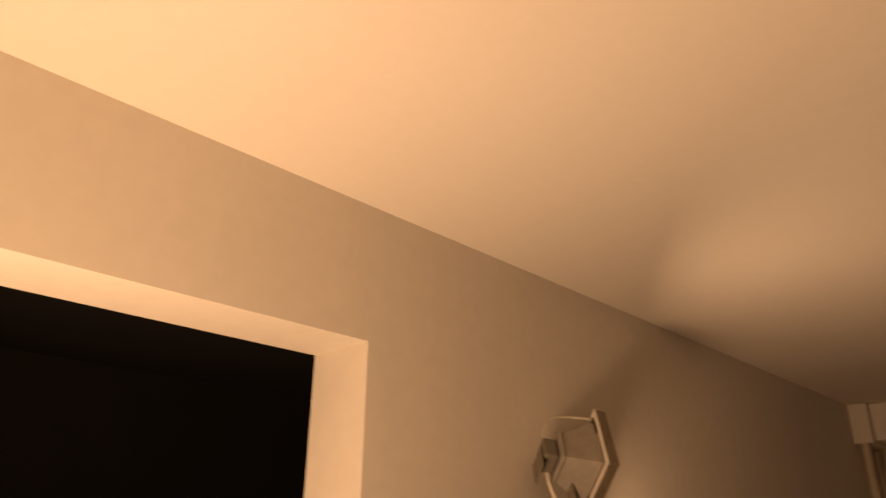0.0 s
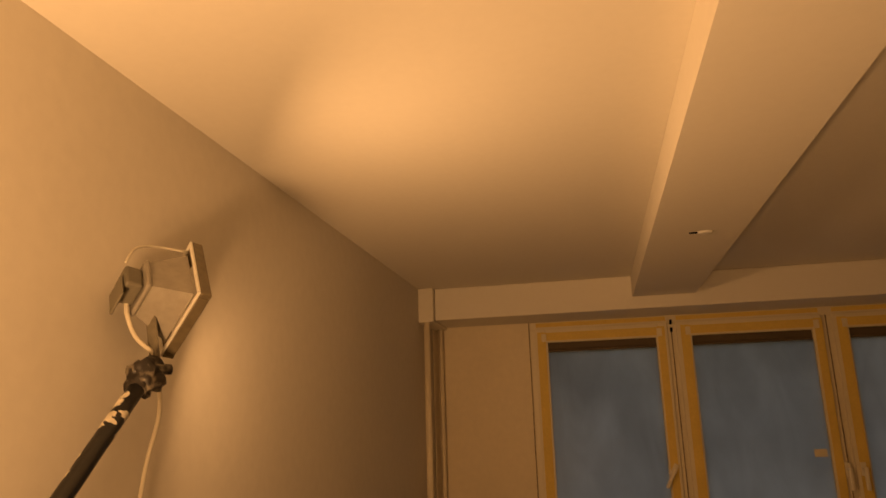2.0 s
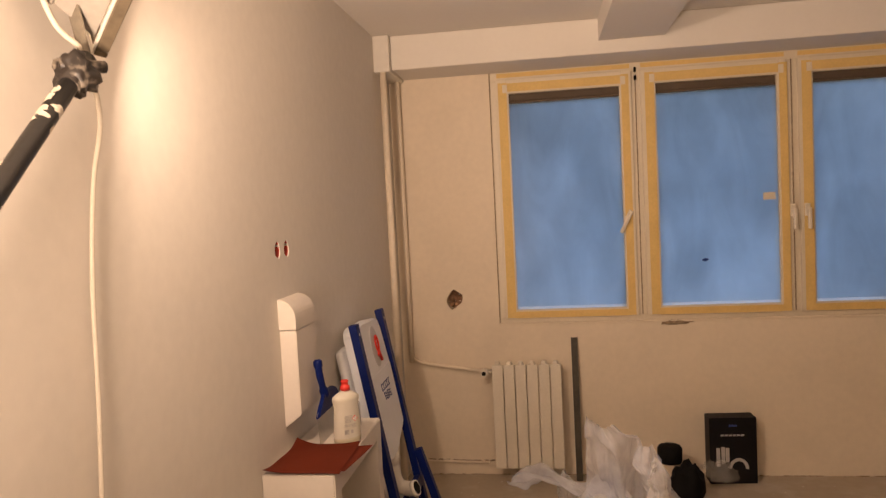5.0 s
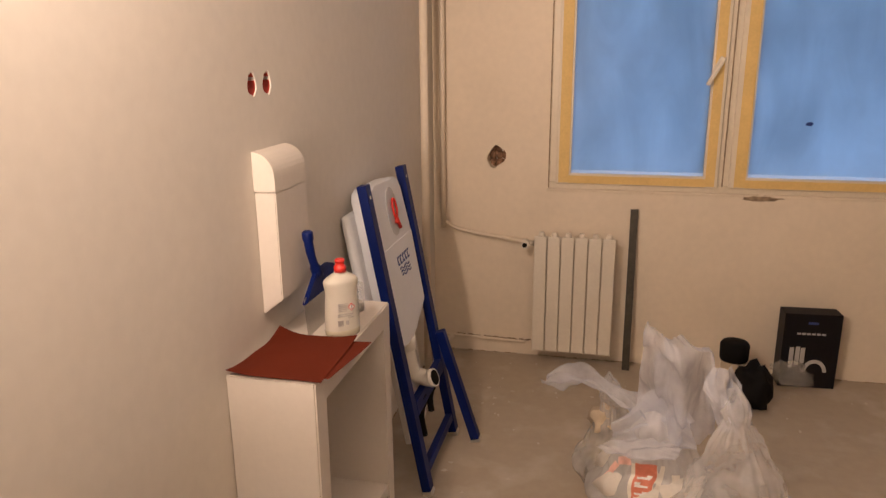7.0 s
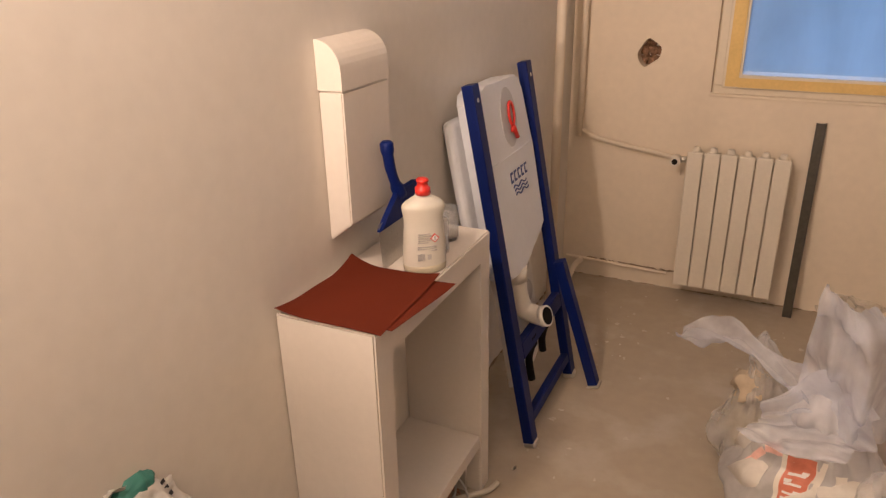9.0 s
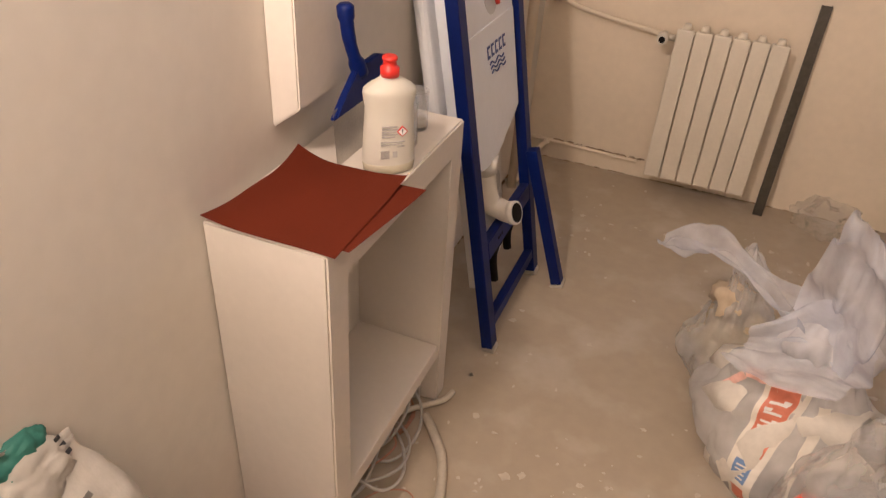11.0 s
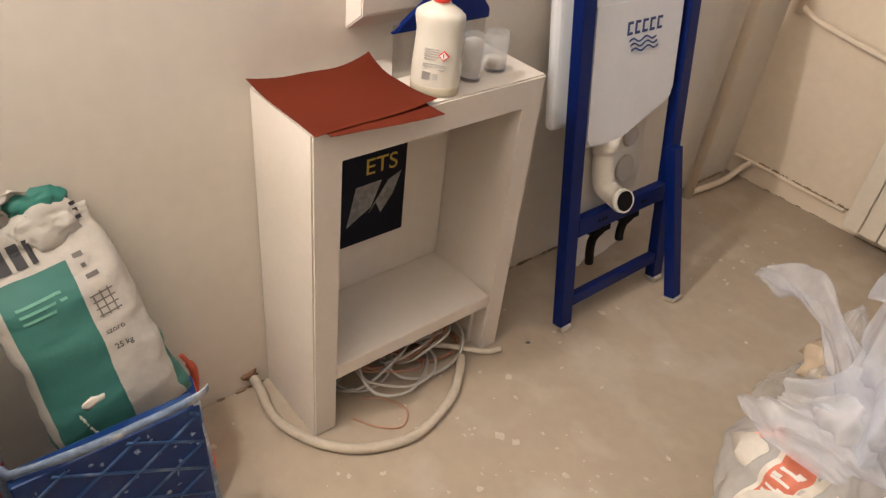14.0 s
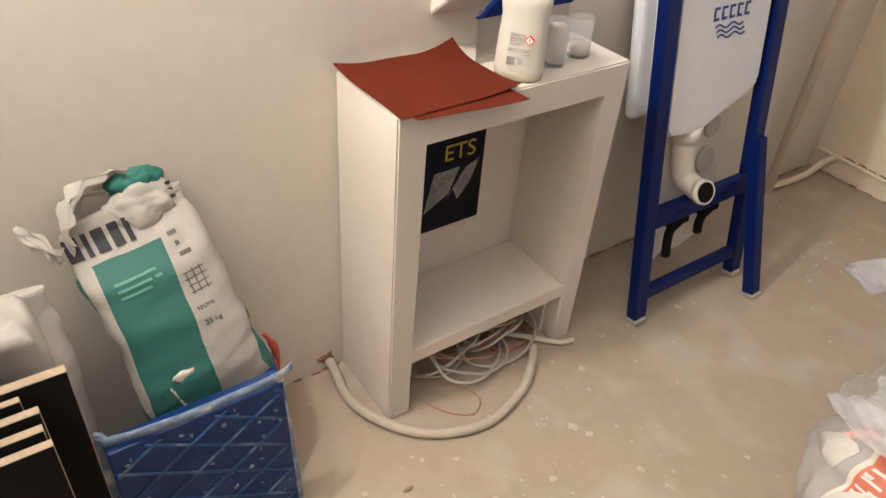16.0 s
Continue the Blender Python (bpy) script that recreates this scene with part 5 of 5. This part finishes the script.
def filler_sack():
    bm = sack_mesh(0.262, 0.425, 0.128, 2.0)
    s = part("filler_sack", bm, sack_print("sack_print"))
    tagged(s, "opened green and white paper sack of filler leaning on the wall", "sack")
    s.matrix_basis = pose(0.178, 2.712, 0.270, 8.5, -22, 0)
    arr = np.array([(v.co.y, v.co.z, v.co.x) for v in s.data.vertices if v.co.x > 0])

    def front(y, z):
        w = 1 / ((arr[:, 0] - y) ** 2 + (arr[:, 1] - z) ** 2 + 2e-5) ** 1.5
        return float((w * arr[:, 2]).sum() / w.sum())
    for k, (a, b) in enumerate(((-0.118, -0.094), (-0.086, -0.077), (-0.069, -0.048), (-0.040, -0.022), (-0.014, -0.004))):
        print_patch("letter_bar", a, b, 0.362, 0.405, s, INK, "dark printed bar")
    for z, y0, y1 in ((0.345, 0.045, 0.062), (0.325, 0.05, 0.058), (0.305, 0.048, 0.07)):
        print_patch("print_bar", y0, y1, z, z + 0.008, s, PRINT_DARK, "dark printed symbol")
    for k in range(4):
        print_patch("print_bar", 0.036, 0.078, 0.235 + 0.013 * k, 0.2375 + 0.013 * k, s, PRINT_DARK, "dark brick pattern print")
    for y in (0.040, 0.054, 0.068):
        print_patch("print_bar", y, y + 0.0025, 0.232, 0.280, s, PRINT_DARK, "dark brick pattern print")
    for k, z in enumerate((0.415, 0.402, 0.389)):
        for j in range(6):
            print_patch("print_bar", 0.012 + 0.014 * j, 0.022 + 0.014 * j, z - 0.008 + 0.004 * j, z - 0.001 + 0.004 * j, s, INK, "dark small print")
    pale = mat("pale_green_print", (0.16, 0.36, 0.27), 0.6, var=0.2)
    for z, y1 in ((0.305, 0.0), (0.292, 0.005), (0.279, -0.02)):
        print_patch("print_bar", -0.075, y1, z, z + 0.005, s, pale, "pale small print", 0.0055)
    for words, y, z in (("szoro", 0.048, 0.205), ("25 kg", 0.050, 0.172)):
        text_part("lettering", words, 0.015, Matrix.Translation((front(y, z) + 0.014, y, z)) @ pose(0, 0, 0, 90, 0, 90), INK, s)
    for k in range(9):
        random.seed(k + 40)
        bm = bmesh.new()
        y, z = (-0.040, 0.098) if k == 0 else (-0.072 + 0.002 * k, 0.090 - 0.010 * k)
        rough_lump(bm, (front(y, z) + 0.002, y, z), 0.022 if k == 0 else random.uniform(0.003, 0.007), k, sx=0.12, sy=1.0 if k == 0 else 0.5, sz=0.45 if k == 0 else 1.2, sub=2, amp=0.8)
        part("paint_splash", bm, CRUMB, s, "white filler splash")
    # torn, crumpled mouth
    for c, half, seed, m, lab, name in (((0.0, 0.034, 0.408), (0.022, 0.062, 0.040), 5, SACK_WHITE, "crumpled white paper top", "crumpled_top"),
                                        ((-0.006, 0.040, 0.452), (0.020, 0.050, 0.030), 9, GREEN, "folded green corner", "folded_corner")):
        bm = bmesh.new()
        crumpled_paper(bm, c, half, seed)
        part(name, bm, m, s, lab)
    for pts, wd, lab in (([(0.015, -0.105, 0.385), (0.02, -0.098, 0.42), (0.012, -0.080, 0.455), (0.0, -0.050, 0.478), (-0.005, -0.01, 0.480), (0.0, 0.02, 0.47)], [0.03, 0.035, 0.05, 0.04, 0.05, 0.04], "torn white paper rim"),
                         ([(0.03, -0.125, 0.385), (0.035, -0.140, 0.415), (0.03, -0.158, 0.440), (0.025, -0.168, 0.458)], [0.035, 0.025, 0.03, 0.02], "torn white paper strip")):
        ob = tail(pts, wd, 4, "torn_rim", lab, side=(0.55, 0.35, 0.75), material=SACK_WHITE, rough=0.8)
        ob.parent = s
    return s


filler_sack()


def flat_lip(bm, path, wide, thick):
    """A flat lip of the given width and thickness swept along the path, turned outwards."""
    rings = []
    for k, p in enumerate(path):
        d = (path[min(k + 1, len(path) - 1)] - path[max(k - 1, 0)]).normalized()
        n = Vector((1, 0, 0)).cross(d).normalized()
        w = wide * (1 + 0.25 * noise.noise(p * 25))
        x = Vector((thick / 2, 0, 0))
        sag = Vector((0.004 * noise.noise(p * 18 + Vector((3, 0, 0))), 0, 0))
        rings.append([bm.verts.new(q) for q in (p - n * w * 0.5 + x, p + x * 1.4 + sag, p + n * w * 0.5 + x * 0.6 + sag, p + n * w * 0.5 - x, p - n * w * 0.5 - x)])
    for a, b in zip(rings, rings[1:]):
        for k in range(5):
            bm.faces.new((a[k], a[(k + 1) % 5], b[(k + 1) % 5], b[k])).smooth = True
    bm.faces.new(rings[0][::-1])
    bm.faces.new(rings[-1])


def roller_tray():
    t = thing("paint_tray", "blue ribbed plastic paint tray smeared with white paint, standing on edge", "paint tray", m=pose(0.345, 2.652, 0.0, 0, -4, 0))
    w, h = 0.168, 0.385
    bm = bmesh.new()
    box(bm, -0.06, -0.016, -w + 0.008, w - 0.008, 0.015, h - 0.016, 0.004, 2)
    pan = part("pan", bm, TRAY, t, "blue underside of the pan")
    bm = bmesh.new()
    box(bm, -0.08, -0.020, -w + 0.013, w - 0.013, 0.020, h - 0.021)
    carve(pan, bm)
    bm = bmesh.new()
    st = 0.075
    for sgn in (1, -1):
        for k in range(-7, 12):
            c = k * st
            pts = []
            for i in range(41):
                y = -w + 0.014 + (2 * w - 0.028) * i / 40
                z = c + sgn * (y + w) * 0.62 + (0 if sgn > 0 else 0.25)
                if 0.024 < z < h - 0.024:
                    pts.append((-0.0155, y, z))
            if len(pts) > 2:
                tube(bm, [pts[0], pts[-1]], 0.0034, 6)
    part("rib", bm, mat("tray_rib", (0.018, 0.06, 0.19), 0.5, var=0.2, stain=(0.30, 0.36, 0.46), stain_amt=0.5, stain_scale=14), t, "diamond ribs on the underside")
    bm = bmesh.new()
    rim = [(-0.058, -w, 0.012), (-0.040, -w + 0.004, h - 0.012), (-0.030, -w + 0.02, h), (-0.012, -0.05, h + 0.004), (-0.010, 0.06, h + 0.006), (-0.014, w - 0.04, h + 0.004), (-0.030, w + 0.002, h - 0.006), (-0.045, w + 0.022, h - 0.010)]
    flat_lip(bm, curve_pts(rim, 8), 0.016, 0.006)
    part("rim", bm, TRAY_RIM, t, "rim caked with grey-white paint")
    bm = bmesh.new()
    flat_lip(bm, curve_pts([(-0.022, w - 0.012, h - 0.012), (-0.022, w - 0.008, h * 0.6), (-0.022, w - 0.004, h * 0.3), (-0.024, w - 0.002, 0.012)], 8), 0.013, 0.005)
    part("side_rim", bm, TRAY_RIM, t, "side rim caked with paint")
    random.seed(8)
    bm = bmesh.new()
    for k in range(60):
        y, z = random.uniform(-w + 0.02, w - 0.015), random.uniform(0.03, h - 0.03)
        rough_lump(bm, (-0.0155, y, z), random.uniform(0.001, 0.0036), k, sx=0.12, sy=random.uniform(0.4, 1.6), sz=random.uniform(0.6, 2.0), sub=2, amp=1.1)
    tagged(part("paint_speck", bm, TRAY_RIM, t, "dried paint specks"), kind="stuff")


roller_tray()

# stuffed blue bag that the sack and tray lean on
bm = sack_mesh(0.27, 0.285, 0.22, 5.0)
bb = part("blue_bag", bm, BOTTLE_BLUE)
tagged(bb, "blue and orange plastic bag of plaster behind the tray", "bag")
by_cells(bb, [ORANGE], lambda c: 1 if c.y > 0.118 else 0)
bb.matrix_basis = pose(0.150, 2.735, 0.002, 0, 0, 0)
bm = bmesh.new()
tube(bm, curve_pts([(0.13, 2.862, 0.20), (0.13, 2.866, 0.27), (0.125, 2.858, 0.30), (0.12, 2.848, 0.322)], 5), [0.009] * 10 + [0.005] * 6, 10)
tagged(part("orange_strap", bm, mat("strap_orange", (0.40, 0.07, 0.025), 0.5, var=0.15, scale=30)), "orange plastic edge of a bag beside the wall", "strap")

bm = sack_mesh(0.25, 0.60, 0.18, 8.0)
ws = part("white_sack", bm, SACK_WHITE)
tagged(ws, "white paper sack with red printing, folded over at the top", "sack")
ws.matrix_basis = pose(0.150, 2.385, 0.002, 0, -4, 0)
red_ink = mat("red_print", (0.55, 0.05, 0.05), 0.6, var=0.1)
for k in range(8):
    print_patch("letter_bar", 0.020 + 0.008 * k, 0.036 + 0.008 * k, 0.50 - 0.027 * k, 0.518 - 0.027 * k, ws, red_ink, "red printed bar", 0.005)
print_patch("red_stripe", 0.070, 0.112, 0.20, 0.285, ws, red_ink, "red printed stripe", 0.005)
bm = bmesh.new()
box(bm, -0.03, 0.10, -0.14, 0.095, 0.0, 0.15, 0.02, 3)
bmesh.ops.subdivide_edges(bm, edges=[e for e in bm.edges if e.calc_length() > 0.03], cuts=7, use_grid_fill=True)
for v in bm.verts:
    v.co += Vector((0.030, 0.022, 0.030)) * noise.noise(v.co * 9) + Vector((0.010, 0.008, 0.010)) * noise.noise(v.co * 26)
for f in bm.faces:
    f.smooth = True
fl = part("folded_top", bm, SACK_WHITE, ws, "folded white sack top")
fl.matrix_basis = pose(0.02, -0.02, 0.47, 0, 8, 0)

# black-faced boards standing on edge before the white sack
BOARD_CORE = mat("board_core", (0.36, 0.28, 0.19), 0.85, var=0.15, scale=30, fine=120, bump=0.15)


def board(x0, thick, y1, top, label):
    t = thing("laminated_board", label, "board", (x0, 2.03, 0), group="leaning boards")
    bm = bmesh.new()
    box(bm, 0.0015, thick - 0.0015, 0, y1 - 2.03, 0.0, top, 0.0008)
    part("core", bm, BOARD_CORE, t, "cream core showing at the edges")
    for a, b in ((0.0, 0.0013), (thick - 0.0013, thick)):
        bm = bmesh.new()
        box(bm, a, b, 0.001, y1 - 2.031, 0.001, top - 0.001)
        part("facing", bm, BLACK, t, "black laminate face")
    return t


for x0, thick, y1, top, label in ((0.318, 0.020, 2.478, 0.612, "wide black-faced board with a cream edge, standing behind others"), (0.340, 0.014, 2.412, 0.603, "black-faced board with a cream edge, standing on end"),
                                  (0.358, 0.017, 2.430, 0.590, "black-faced board with a cream edge, standing on end"), (0.378, 0.017, 2.427, 0.574, "black-faced board with a cream edge, standing on end"),
                                  (0.398, 0.017, 2.432, 0.560, "black-faced board with a cream edge, in front of the stack")):
    board(x0, thick, y1, top, label)

# ---- cables below the cabinet ----
bm = bmesh.new()
tube(bm, curve_pts([(-0.002, 3.052, 0.030), (0.045, 3.050, 0.026), (0.110, 3.040, 0.016), (0.185, 3.050, 0.014), (0.275, 3.098, 0.014), (0.345, 3.180, 0.014), (0.376, 3.300, 0.014), (0.335, 3.440, 0.014), (0.275, 3.520, 0.016), (0.235, 3.560, 0.018)], 8), 0.0125, 12)
tagged(part("conduit_hose", bm, mat("dusty_conduit", (0.50, 0.445, 0.355), 0.8, var=0.1, scale=12, fine=80, stain=(0.40, 0.35, 0.27), stain_amt=0.5, stain_scale=18)), "pale flexible conduit curling along the floor", "conduit")
bm = bmesh.new()
tube(bm, curve_pts([(0.15, 3.50, 0.03), (0.20, 3.57, 0.02), (0.255, 3.635, 0.012), (0.270, 3.680, 0.012)], 6), 0.008, 10)
tagged(part("cable_end", bm, CORD), "pale cable end lying on the floor", "cable")
random.seed(21)
for k in range(13):
    cx, cy = random.uniform(0.10, 0.19), random.uniform(3.30, 3.48)
    ra, rb, tilt, ph = random.uniform(0.05, 0.09), random.uniform(0.08, 0.15), random.uniform(-0.5, 0.5), random.uniform(0, 6)
    pts = []
    for i in range(26):
        a = ph + 2 * math.pi * i / 25 * random.choice((1.0, 1.0)) * 1.15
        x, y = ra * math.cos(a), rb * math.sin(a)
        pts.append((max(0.012, min(0.30, cx + x * math.cos(tilt) - y * math.sin(tilt))), max(3.17, min(3.60, cy + x * math.sin(tilt) + y * math.cos(tilt))), 0.014 + 0.085 * (0.5 + 0.5 * math.sin(a + k)) * random.uniform(0.85, 1.1)))
    bm = bmesh.new()
    tube(bm, curve_pts(pts[::2], 4), 0.0040 if k % 3 else 0.0026, 6)
    tagged(part("cable_loop", bm, COPPER if k % 3 == 0 else WIRE), "tangled thin cable coiled below the shelf", "cable", "coiled cables")
bm = bmesh.new()
tube(bm, curve_pts([(0.24, 3.20, 0.004), (0.30, 3.24, 0.004), (0.33, 3.29, 0.004), (0.29, 3.33, 0.004), (0.23, 3.30, 0.006), (0.2, 3.25, 0.01)], 6), 0.002, 6)
tagged(part("cable_loop", bm, COPPER), "thin copper-coloured wire loop on the floor", "cable", "coiled cables")
random.seed(29)
for k in range(4):
    pts = [(0.16 + 0.05 * math.cos(a + k) * random.uniform(0.7, 1.2), 3.53 + 0.075 * math.sin(a + k) * random.uniform(0.8, 1.1), 0.006 + 0.012 * random.random()) for a in [2 * math.pi * q / 9 for q in range(9)]]
    bm = bmesh.new()
    tube(bm, curve_pts(pts, 5), 0.0021, 6)
    tagged(part("cable_loop", bm, COPPER), "thin pinkish wire tangled on the floor", "cable", "coiled cables")
bm = bmesh.new()
rough_lump(bm, (0.003, 3.045, 0.042), 0.016, 5, sx=0.35, sy=1.3, sz=0.8, sub=3, amp=0.7)
tagged(part("wall_breach", bm, RUBBLE), "rough brown hole where the conduit leaves the wall", "masonry", kind="structure")

# flecks of plaster on the screed
random.seed(33)
bm = bmesh.new()
nests = [(random.uniform(0.3, 1.6), random.uniform(2.7, 4.9)) for k in range(26)]
for k in range(400):
    cx, cy = nests[k % 26]
    x, y = (random.gauss(cx, 0.10), random.gauss(cy, 0.12)) if k % 3 else (random.uniform(0.05, 2.6), random.uniform(2.4, 5.15))
    if not (0.04 < x < 2.7 and 2.3 < y < 5.2):
        continue
    r = random.choice((0.002, 0.003, 0.004, 0.005, 0.006, 0.008, 0.011))
    ax, ay, ph = random.uniform(0.6, 1.5), random.uniform(0.6, 1.5), random.uniform(0, 6)
    prism(bm, [(x + r * ax * math.cos(a + ph) * random.uniform(0.35, 1.2), y + r * ay * math.sin(a + ph) * random.uniform(0.6, 1.1), 0.0002) for a in [2 * math.pi * q / 9 for q in range(9)]], (0, 0, 0.0012))
tagged(part("plaster_flecks", bm, FLECK), "scattered white plaster flecks on the floor", "debris", kind="stuff")
bm = bmesh.new()
rough_lump(bm, (0.425, 3.03, 0.004), 0.008, 2, sx=0.6, sy=1.6, sz=0.8, sub=2)
tagged(part("debris_chip", bm, DIRT), "small brown chip on the floor", "debris")
